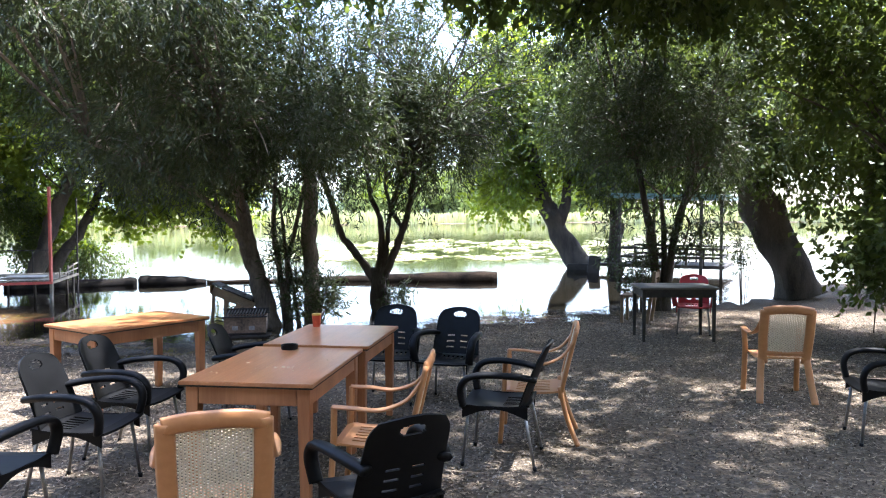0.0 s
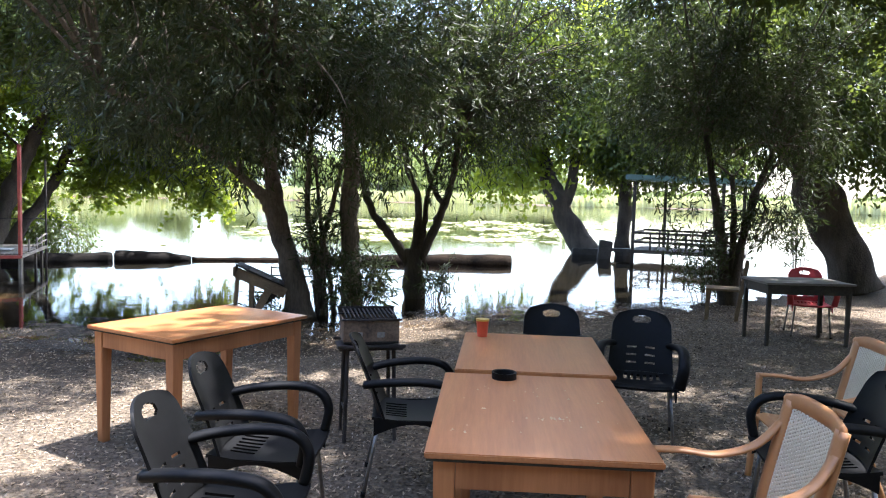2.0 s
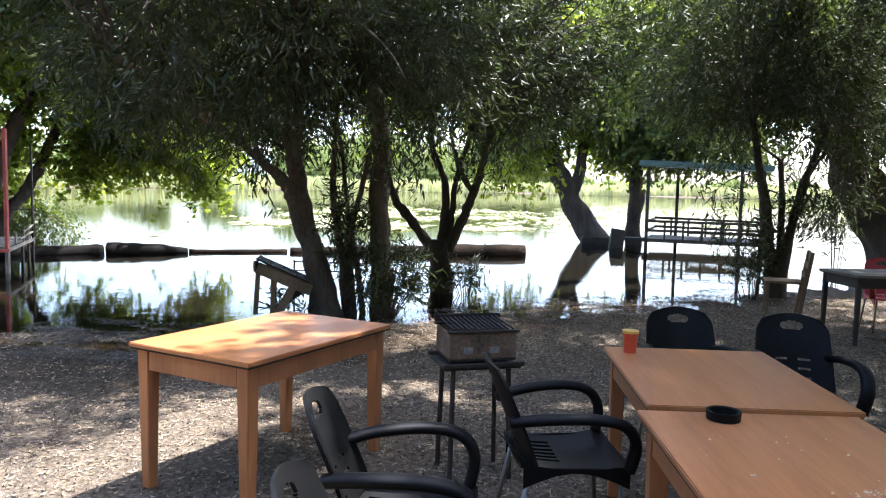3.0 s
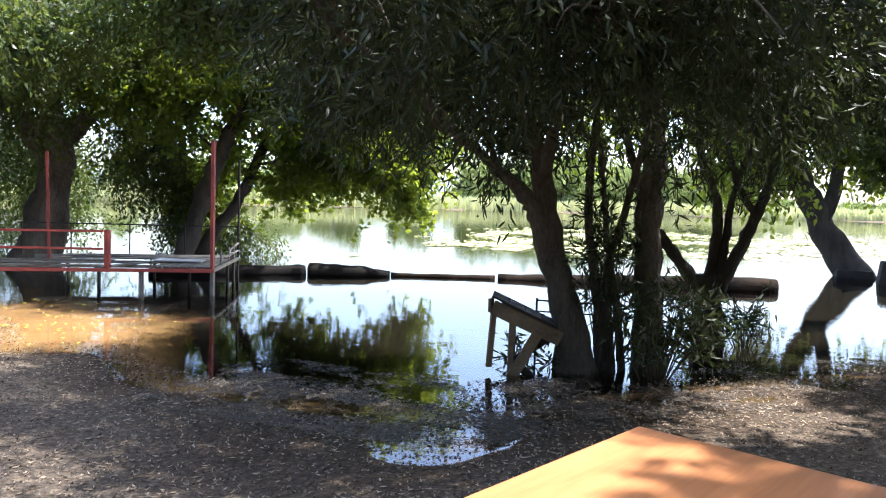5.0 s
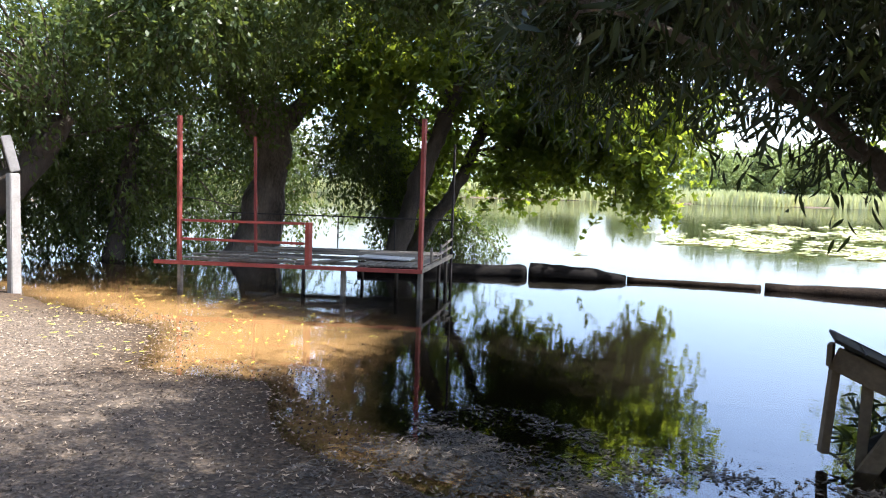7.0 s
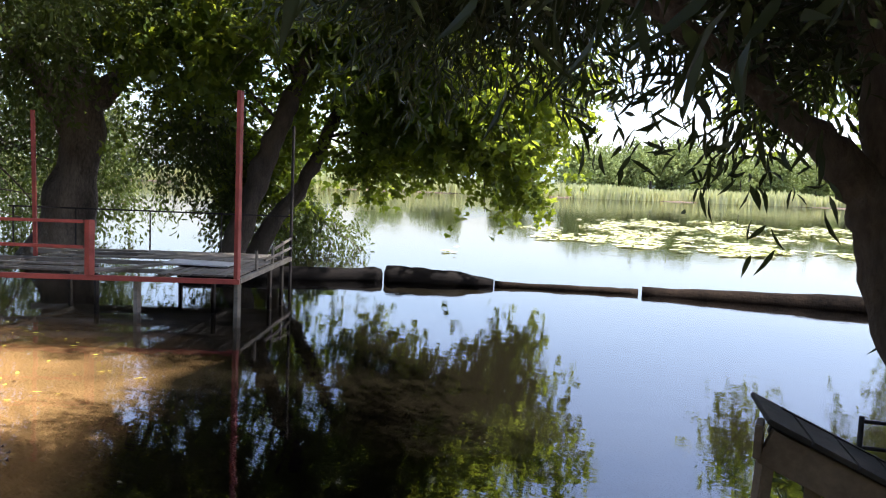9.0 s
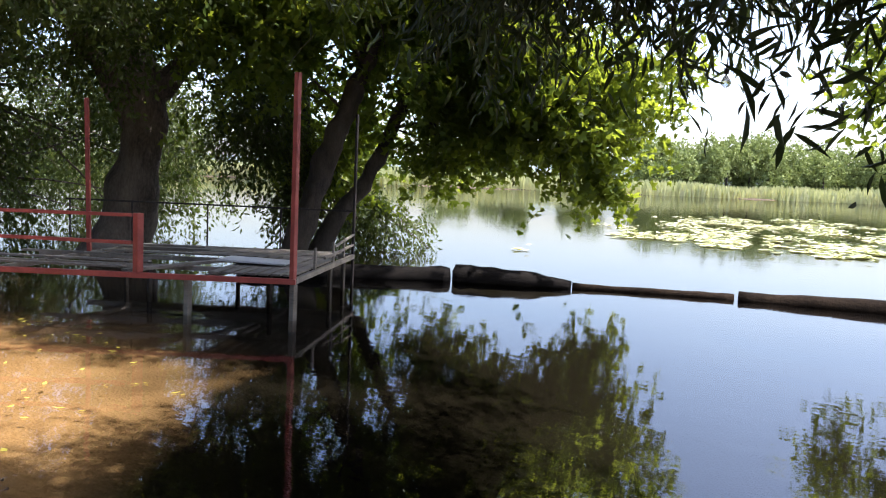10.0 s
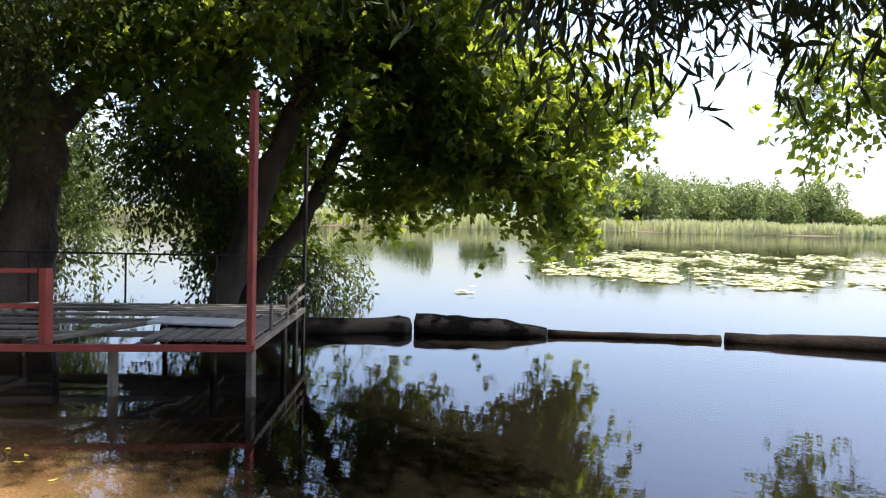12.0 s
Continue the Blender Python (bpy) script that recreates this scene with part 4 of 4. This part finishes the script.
def grill():
    t = thing("grill", pose(-1.11, 4.52, G, 0, 0, 20), "rusty sheet-metal charcoal grill on thin legs", "grill")
    w, d, z0, z1 = 0.36, 0.28, 0.665, 0.80
    for s in (-1, 1):
        wall = part("side_wall", box_bm((w, 0.008, z1 - z0), (0, s * d / 2, (z0 + z1) / 2), None, 0.002), M_RUST, t)
        if s < 0:
            for k in (-1, 1):
                part("vent", box_bm((0.05, 0.004, 0.036), (k * 0.072 - 0.012, -d / 2 - 0.0075, z0 + 0.045), None, 0.002), M_ASH, wall, "pale ash-filled vent opening")
        part("side_wall", box_bm((0.008, d - 0.012, z1 - z0), (s * (w / 2 - 0.004), 0, (z0 + z1) / 2), None, 0.002), M_RUST, t)
        part("rim", box_bm((w + 0.03, 0.03, 0.012), (0, s * (d / 2), z1 + 0.007), None, 0.003), M_IRON, t)
        part("tray_rail", box_bm((w + 0.08, 0.025, 0.02), (0, s * (d / 2 + 0.02), z0 - 0.03), None, 0.003), M_IRON, t)
        for sy in (-1, 1):
            part("leg", beam_bm((s * 0.15, sy * 0.11, z0 - 0.03), (s * 0.165, sy * 0.13, 0.0), 0.022, 0.022), M_IRON, t)
        part("stretcher", beam_bm((s * 0.16, -0.125, 0.2), (s * 0.16, 0.125, 0.2), 0.012, 0.012), M_IRON, t)
    part("floor_plate", box_bm((w, d, 0.012), (0, 0, z0 - 0.008), None, 0.002), M_IRON, t)
    part("ash_tray", box_bm((w + 0.06, d + 0.02, 0.015), (0, 0, z0 - 0.05), None, 0.003), M_IRON, t)
    for i in range(13):
        x = -w / 2 + 0.02 + i * (w - 0.04) / 12
        tube("grate_bar", [(x, -d / 2, z1 + 0.02), (x, d / 2, z1 + 0.035)], [0.006, 0.006], M_IRON, t, 6, n=1)
    part("back_lip", box_bm((w + 0.02, 0.012, 0.045), (0, d / 2 + 0.012, z1 + 0.03), None, 0.003), M_IRON, t)


grill()


# ---- platform over the water ----
def platform():
    B, A, D = Vector((-9.57, 12.62, 0)), Vector((-12.15, 11.02, 0)), Vector((-10.72, 15.02, 0))
    E = A + (D - B)
    up = Vector((0, 0, 1))
    t = thing("platform", pose(0, 0, 0), "weathered timber platform with a red painted frame over water", "platform")
    z = 0.40

    def at(u, v, h):
        return B + (A - B) * u + (D - B) * v + up * h

    part("edge_beam", beam_bm(at(-0.01, 0, z), at(1.25, 0, z), 0.05, 0.055), M_REDPAINT, t, "red painted edge beam")
    part("edge_beam", beam_bm(at(0, 0.02, z), at(0, 1, z), 0.05, 0.06), M_GREYWOOD, t)
    part("edge_beam", beam_bm(at(0, 1, z), at(1.2, 1, z), 0.06, 0.07), M_GREYWOOD, t)
    part("edge_beam", beam_bm(at(1.0, 0.02, z), at(1.0, 1, z), 0.05, 0.06), M_GREYWOOD, t)
    for v in (0.3, 0.62):
        part("joist", beam_bm(at(0.02, v, z - 0.01), at(1.2, v, z - 0.01), 0.06, 0.05), M_GREYWOOD, t)
    part("joist", beam_bm(at(0.58, 0.03, z + 0.03), at(0.36, 0.62, z + 0.03), 0.11, 0.03), M_GREYWOOD, t)
    part("joist", beam_bm(at(0.3, 0.03, z + 0.0), at(0.3, 0.98, z + 0.0), 0.06, 0.05), M_GREYWOOD, t)
    rng = random.Random(4)
    for i in range(7):
        u = 0.03 + i * 0.042
        part("plank", beam_bm(at(u, 0.04, z + 0.045), at(u + rng.uniform(-0.01, 0.01), 0.66, z + 0.05), 0.105, 0.022), M_GREYWOOD, t)
    for i in range(6):
        v = 0.66 + i * 0.062
        part("plank", beam_bm(at(0.02 + rng.uniform(0, 0.03), v, z + 0.046), at(0.62 + rng.uniform(-0.2, 0.5), v + rng.uniform(-0.01, 0.01), z + 0.046), 0.12, 0.022), M_GREYWOOD, t)
    for i in range(3):
        part("plank", beam_bm(at(0.62, 0.12 + i * 0.2, z + 0.04), at(1.22, 0.14 + i * 0.2, z + 0.04), 0.09, 0.022), M_GREYWOOD, t)
    part("sheet", beam_bm(at(0.10, 0.33, z + 0.085), at(0.36, 0.36, z + 0.10), 0.42, 0.02), M_SHEET, t, "pale grey sheet lying on the planks")
    part("corner_post", beam_bm(at(0, 0, z + 0.03), at(0, 0, 2.50), 0.055, 0.055), M_REDPAINT, t, "tall red painted post")
    part("corner_post", beam_bm(at(1.13, 0, z + 0.03), at(1.13, 0.0, 2.46), 0.055, 0.055), M_REDPAINT, t, "tall red painted post")
    part("corner_post", beam_bm(at(1.0, 0.62, z + 0.03), at(1.01, 0.62, 2.3), 0.045, 0.045), M_REDPAINT, t, "tall red painted post")
    part("corner_post", beam_bm(at(0, 1, -0.5), at(0, 1, 2.33), 0.035, 0.035), M_IRON, t, "thin dark iron post")
    part("rail_post", beam_bm(at(0.52, 0, z + 0.03), at(0.52, 0, 1.03), 0.075, 0.075), M_REDPAINT, t, "short red painted post")
    part("rail", beam_bm(at(0.54, 0, 1.01), at(1.13, 0, 1.0), 0.035, 0.035), M_REDPAINT, t, "red painted rail")
    part("rail", beam_bm(at(0.54, 0, 0.73), at(1.13, 0, 0.74), 0.035, 0.035), M_REDPAINT, t, "red painted rail")
    part("rail", beam_bm(at(0, 1, 1.02), at(1.3, 1, 1.02), 0.022, 0.022), M_IRON, t)
    part("rail", beam_bm(at(0, 0.62, 0.62), at(0, 1, 0.70), 0.03, 0.03), M_GREYWOOD, t)
    part("rail", beam_bm(at(0, 0.45, 0.52), at(0, 1, 0.56), 0.03, 0.03), M_GREYWOOD, t)
    for v, h in ((0.3, 0.68), (0.6, 0.68), (0.8, 0.70)):
        part("baluster", beam_bm(at(0, v, z + 0.03), at(0, v, h), 0.03, 0.03), M_GREYWOOD, t)
    for u in (0.33, 0.66, 1.0, 1.28):
        part("baluster", beam_bm(at(u, 1, z + 0.03), at(u, 1, 1.01), 0.02, 0.02), M_IRON, t)
    for u, v in ((0.0, 0.01), (0.36, 0.02), (1.13, 0.01), (0.18, 0.35), (0.0, 0.8), (0.0, 0.55), (0.5, 0.95), (1.0, 0.95), (0.7, 0.5)):
        w = 0.06 if v < 0.1 else 0.045
        part("support", beam_bm(at(u, v, -0.6), at(u, v, z - 0.03), w, w), M_GREYWOOD if v < 0.1 else M_DARKWOOD, t)


platform()


def log(pts, radii, label, flat=0.85, seed=0, sides=12, wood=M_LOG):
    t = tagged(tube("log", pts, radii, wood, None, sides, 0.25, flat, 6, seed=seed, up=(0, 0, 1)), label, "log", "floating log boom")
    return t


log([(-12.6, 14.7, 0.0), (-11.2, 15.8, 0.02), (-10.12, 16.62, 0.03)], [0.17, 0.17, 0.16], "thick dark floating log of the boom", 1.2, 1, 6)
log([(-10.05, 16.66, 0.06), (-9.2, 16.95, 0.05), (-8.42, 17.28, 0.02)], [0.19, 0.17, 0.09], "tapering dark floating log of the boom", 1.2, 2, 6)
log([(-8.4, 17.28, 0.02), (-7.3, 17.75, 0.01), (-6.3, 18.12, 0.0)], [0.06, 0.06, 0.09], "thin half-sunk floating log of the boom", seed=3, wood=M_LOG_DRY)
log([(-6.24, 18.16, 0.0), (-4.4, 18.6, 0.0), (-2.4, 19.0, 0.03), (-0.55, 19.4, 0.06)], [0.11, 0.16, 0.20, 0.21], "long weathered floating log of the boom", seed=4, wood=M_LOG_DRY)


def post():
    t = thing("concrete_post", pose(-13.6, 9.09, -0.1), "cracked concrete fence post with a bent top", "post")
    part("shaft", box_bm((0.13, 0.13, 1.68), (0, 0, 0.84), None, 0.012), M_CONCRETE, t)
    part("bent_top", beam_bm((0.0, 0.03, 1.70), (-0.04, -0.07, 2.16), 0.12, 0.12, None, 0.012), M_CONCRETE, t, "broken bent concrete top")
    tube("rebar", [(0.0, 0.03, 1.6), (0.01, 0.05, 1.75)], [0.008, 0.008], M_RUST, t, 6, n=1)


post()


def railing():
    """A broken timber handrail with boarded top, half fallen into the water."""
    t = thing("broken_railing", pose(-4.01, 9.32, 0.0), "broken wooden railing collapsing into the water", "railing")
    part("side_board", beam_bm((0.02, 0, 0.64), (0.66, 0.14, 0.36), 0.035, 0.14), M_OLDBOARD, t)
    part("side_board", beam_bm((0.04, 0.30, 0.66), (0.66, 0.44, 0.38), 0.035, 0.12), M_DARKWOOD, t)
    d = Vector((0.62, 0.14, -0.28))
    for i in range(4):
        a = Vector((0.06, 0.15, 0.715)) + d * (i * 0.25)
        part("top_board", box_bm((0.165, 0.40, 0.02), a, Matrix.Rotation(radians(12.7), 4, "Z") @ Matrix.Rotation(radians(23.8), 4, "Y"), 0.003), M_DARKWOOD, t)
    part("end_block", box_bm((0.03, 0.12, 0.13), (0.0, 0.02, 0.655), None, 0.004), M_OLDBOARD, t)
    part("leg", beam_bm((0.03, 0.02, 0.60), (0.0, 0.0, 0.06), 0.055, 0.05), M_OLDBOARD, t)
    part("leg", beam_bm((0.20, 0.10, 0.56), (0.19, 0.10, -0.2), 0.06, 0.06), M_OLDBOARD, t)
    part("brace", beam_bm((0.46, 0.06, 0.42), (0.16, -0.02, -0.15), 0.05, 0.10), M_OLDBOARD, t)
    part("brace", beam_bm((0.22, 0.1, 0.12), (0.62, 0.2, 0.42), 0.05, 0.07), M_DARKWOOD, t)
    part("brace", beam_bm((0.20, 0.1, 0.12), (0.60, 0.1, -0.15), 0.05, 0.07), M_DARKWOOD, t)
    for z in (0.55, 0.66):
        tube("rod", [(0.36, 0.42, z + 0.02), (0.9, 0.6, z)], [0.008, 0.008], M_IRON, t, 6, n=1)
    tube("rod", [(0.36, 0.42, -0.2), (0.36, 0.42, 0.7)], [0.011, 0.011], M_IRON, t, 6, n=1)
    tube("rod", [(0.62, 0.5, -0.2), (0.62, 0.5, 0.68)], [0.008, 0.008], M_IRON, t, 6, n=1)


railing()


def gazebo():
    t = thing("gazebo", pose(3.0, 22.45, 0, 0, 0, -17), "small timber gazebo with railings standing in the lake", "gazebo")
    w, d = 3.05, 2.0
    for x, y in ((0, 0), (w, 0), (0.65, d), (w - 0.55, -0.2)):
        part("post", beam_bm((x, y, -0.6), (x, y, 2.35), 0.09, 0.09), M_DARKWOOD, t)
    for y in (0, d):
        for z in (0.55, 0.82):
            part("rail", beam_bm((0, y, z + 0.02 * y), (w, y, z), 0.05, 0.07), M_DARKWOOD, t)
    for x in (0, w):
        for z in (0.55, 0.82):
            part("rail", beam_bm((x, 0, z), (x, d, z), 0.05, 0.07), M_DARKWOOD, t)
    for i in range(1, 6):
        part("baluster", beam_bm((w * i / 6, 0, 0.3), (w * i / 6, 0, 0.84), 0.06, 0.06), M_DARKWOOD, t)
        part("baluster", beam_bm((w * i / 6, d, 0.3), (w * i / 6, d, 0.84), 0.06, 0.06), M_DARKWOOD, t)
    part("deck", box_bm((w + 0.2, d + 0.2, 0.10), (w / 2, d / 2, 0.27), None, 0.01), M_DARKWOOD, t)
    part("bench", box_bm((1.4, 0.4, 0.08), (w * 0.6, 0.4, 0.52), None, 0.01), M_OLDBOARD, t)
    part("roof", box_bm((w + 0.5, d + 0.5, 0.16), (w / 2, d / 2, 2.42), Matrix.Rotation(radians(2), 4, "Y"), 0.02), M_ROOF, t, "dull green sheet roof")
    part("walkway", beam_bm((-1.1, 0.9, 0.22), (0, 0.9, 0.24), 0.5, 0.09), M_DARKWOOD, t)


gazebo()
st = thing("stone_block", pose(2.2, 22.75, -0.3), "rough stone block at the end of the walkway", "block")
part("block", box_bm((0.38, 0.4, 0.85), (0, 0, 0.42), Matrix.Rotation(0.12, 4, "Y"), 0.025), M_DARKWOOD, st)
st = thing("stone_block", pose(1.75, 24.3, -0.3), "low stone kerb round the leaning tree", "block")
part("block", box_bm((0.85, 0.5, 0.50), (0, 0, 0.25), None, 0.025), M_DARKWOOD, st)

# ---- lake plants and the far bank ----
def pads():
    rng = np.random.default_rng(8)
    V, F = [], []
    fields = [((-8.2, 31), (5.0, 4.4), 2300), ((-10, 42), (6, 11), 2300), ((-5, 48), (11, 9), 2400), ((2, 40), (10, 9), 2200), ((-11.4, 22.2), (0.6, 0.25), 26), ((14, 55), (14, 14), 1500), ((34, 75), (16, 18), 1200), ((-2.2, 31), (4, 2.2), 500)]
    for (cx, cy), (rx, ry), n in fields:
        for _ in range(n):
            a, r = rng.uniform(0, 6.283), math.sqrt(rng.random()) * 1.0
            x, y = cx + rx * r * math.cos(a), cy + ry * r * math.sin(a)
            if noise.noise((x * 0.45, y * 0.28, 3)) + 0.5 * noise.noise((x * 1.6, y * 0.9, 7)) < 0.02 + 0.35 * max(0, r - 0.7) / 0.3:
                continue
            s = rng.uniform(0.07, 0.17) * (1 + max(0, y - 35) * 0.02)
            lift = 0.012 + (rng.random() < 0.15) * rng.uniform(0.03, 0.12)
            tx, ty = rng.normal(0, 0.12, 2)
            k = len(V)
            turn = rng.uniform(0, 6.283)
            V.append((x, y, lift))
            for q in range(9):
                b = turn + 0.25 + q * (6.283 - 0.5) / 8
                dx, dy = s * math.cos(b), s * math.sin(b)
                V.append((x + dx, y + dy, lift + abs(dx * tx + dy * ty) + 0.004))
            F += [(k, k + q, k + q + 1) for q in range(1, 9)]
    return tagged(mesh_ob("lily_pads", V, F, M_LILY), "yellow-green water lily pads spread over the lake", "lily pads", kind="stuff")


pads()


def reeds():
    rng = np.random.default_rng(9)
    V, F = [], []
    for _ in range(26000):
        x = rng.uniform(-170, 200)
        y = float(np.interp(x, FAR_X, FAR_Y)) + rng.random() ** 1.5 * 34 + 0.5
        h = rng.uniform(2.0, 5.2) * (0.8 + 0.35 * noise.noise((x * 0.06, y * 0.06, 1)))
        w = rng.uniform(0.18, 0.5)
        lx, ly = rng.normal(0, 0.3, 2)
        a = rng.uniform(-0.6, 0.6)
        dx, dy = w * math.cos(a), w * math.sin(a)
        k = len(V)
        V += [(x - dx * 0.5, y - dy * 0.5, -0.1), (x + dx * 0.5, y + dy * 0.5, -0.1), (x + dx + lx * 0.6, y + dy, h * 0.7), (x + lx, y + ly, h), (x - dx + lx * 0.6, y - dy, h * 0.7)]
        F.append((k, k + 1, k + 2, k + 3, k + 4))
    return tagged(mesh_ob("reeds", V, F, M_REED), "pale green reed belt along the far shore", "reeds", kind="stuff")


reeds()


def far_tree(x, y, h, w, seed):
    t = thing("tree", pose(x, y, 0.3), "rounded green tree on the far shore", "tree", "far shore trees")
    tube("trunk", [(0, 0, -0.2), (0.1, 0, h * 0.3), (0, 0.1, h * 0.6)], [0.35, 0.28, 0.15], M_BARK, t, 7, 0.2)
    rng = random.Random(seed)
    blobs = [((rng.uniform(-0.42, 0.42) * w, rng.uniform(-0.35, 0.35) * w, h * rng.uniform(0.22, 0.66)), (w * rng.uniform(0.24, 0.36), w * rng.uniform(0.24, 0.36), h * rng.uniform(0.17, 0.27)), 1) for _ in range(7)]
    leaf_cloud("crown", blobs, 6500, 0.6, 0.5, M_FARLEAF_HAZED, t, seed, 0.0, 1, 6, 0.15, "", 0.10)


rng = random.Random(12)
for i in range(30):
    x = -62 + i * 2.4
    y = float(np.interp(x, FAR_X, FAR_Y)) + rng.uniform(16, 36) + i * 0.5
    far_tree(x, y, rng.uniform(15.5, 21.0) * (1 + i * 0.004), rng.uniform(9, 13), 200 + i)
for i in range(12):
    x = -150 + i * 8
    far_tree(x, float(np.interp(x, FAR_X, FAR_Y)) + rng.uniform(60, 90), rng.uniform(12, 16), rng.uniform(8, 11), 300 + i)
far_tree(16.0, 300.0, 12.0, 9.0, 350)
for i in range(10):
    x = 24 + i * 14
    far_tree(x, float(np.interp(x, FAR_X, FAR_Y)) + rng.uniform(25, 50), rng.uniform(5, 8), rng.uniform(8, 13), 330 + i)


def hills():
    xs = np.linspace(-1400, 1600, 90)
    V, F = [], []
    for i, x in enumerate(xs):
        h = (1.0 if x < -150 else max(0.0, 1 - (x + 150) / 120)) * 38 + 3 + (26 if x < -150 else 2) * noise.noise((x * 0.003, 0, 2)) + 9 * noise.noise((x * 0.02, 1, 2))
        V += [(x, 900, -5), (x, 950, h * 0.7), (x, 1050, h), (x, 1300, -5)]
        if i:
            k = 4 * i
            F += [(k - 4 + j, k + j, k + j + 1, k - 3 + j) for j in range(3)]
    return tagged(mesh_ob("backdrop", V, F, M_HILL, smooth=True), "low wooded hills beyond the lake, haze put into their grey-green colour", "hills", kind="structure")


hills()

# ---- lamp bulb hanging from the willow ----
lamp = thing("hanging_bulb", pose(-5.50, 12.61, 2.28), "unlit clear bulb hanging from a black cord", "light bulb")
tube("cord", [(0.0, 0.0, 0.10), (0.02, 0.0, 0.5), (0.1, -0.05, 0.95)], [0.004, 0.004], M_IRON, lamp, 6)
part("socket", box_bm((0.032, 0.032, 0.06), (0, 0, 0.08), None, 0.01), M_IRON, lamp, "black lamp socket")
bm = bmesh.new()
bmesh.ops.create_uvsphere(bm, u_segments=16, v_segments=10, radius=0.037)
for v in bm.verts:
    if v.co.z > 0:
        v.co.z *= 1.5
        v.co.x *= 1 - 0.45 * v.co.z / 0.05
        v.co.y *= 1 - 0.45 * v.co.z / 0.05
part("bulb", bm, M_BULB, lamp, "clear glass bulb", True)


# ---- litter and pebbles on the ground ----
def litter(name, count, seed, long, wide, material, label, curl, area=(-12, 6.5, -1, 13), out=0.6, lump=0.0, rim=0.0):
    rng = np.random.default_rng(seed)
    V, F = [], []
    while len(F) < count:
        x, y = rng.uniform(area[0], area[1]), rng.uniform(area[2], area[3])
        s = float(np.interp(x, SHORE_X, SHORE_Y)) - y
        if s < -out or (y > 6 and rng.random() < 0.3):
            continue
        if rim and (s > rim or noise.noise((x * 1.3, y * 2.2, 5)) + 0.6 * noise.noise((x * 4, y * 5, 8)) < 0.3 * max(-s, 0) / out + rng.normal(0.05, 0.3)):
            continue
        z = float(ground_z(x, y)) + bumps_z(x, y) + 0.004
        z = max(z, 0.004)
        a, l, w = rng.uniform(0, 6.283), long * rng.uniform(0.5, 1.3), wide * rng.uniform(0.5, 1.3)
        c, s2 = math.cos(a), math.sin(a)
        h1, h2 = rng.uniform(0, curl, 2)
        k = len(V)
        if lump:
            z -= 0.006
            V += [(x - c * l, y - s2 * l, z), (x + s2 * w, y - c * w, z), (x + c * l * 0.8, y + s2 * l * 0.8, z), (x - s2 * w * 0.9, y + c * w * 0.9, z), (x + h1, y + h2, z + 0.006 + lump * (0.6 + h1 / curl))]
            F += [(k, k + 1, k + 4), (k + 1, k + 2, k + 4), (k + 2, k + 3, k + 4), (k + 3, k, k + 4)]
        else:
            V += [(x - c * l, y - s2 * l, z + h1), (x + s2 * w, y - c * w, z), (x + c * l, y + s2 * l, z + h2), (x - s2 * w, y + c * w, z + curl * 0.3)]
            F.append((k, k + 1, k + 2, k + 3))
    return tagged(mesh_ob(name, V, F, material), label, name.replace("_", " "), kind="stuff")


litter("leaf_litter", 60000, 21, 0.022, 0.0065, M_LITTER, "dry narrow leaves scattered over the gravel", 0.014)
litter("gravel", 80000, 22, 0.011, 0.009, M_PEBBLE, "small pale stones scattered over the ground", 0.006, lump=0.006)
litter("dark_gravel", 100000, 27, 0.013, 0.010, M_SOIL, "dark clods and stones scattered over the ground", 0.006, lump=0.007)
litter("floating_debris", 9000, 26, 0.032, 0.008, M_DEBRIS, "dark leaves and twigs matted in the shallow inlet", 0.006, (-6.3, -2.2, 7.0, 9.4), 1.5, rim=0.8)
litter("floating_debris", 9000, 25, 0.030, 0.008, M_DEBRIS, "dark leaves and twigs washed up along the waterline", 0.006, (-6.4, 3.0, 6.8, 14), 1.1, rim=0.9)
litter("fallen_leaves", 170, 23, 0.034, 0.015, M_YELLEAF, "yellow fallen leaves on the ground and the shallows", 0.01, (-13.0, -8.2, 7.8, 11.0), 2.4)
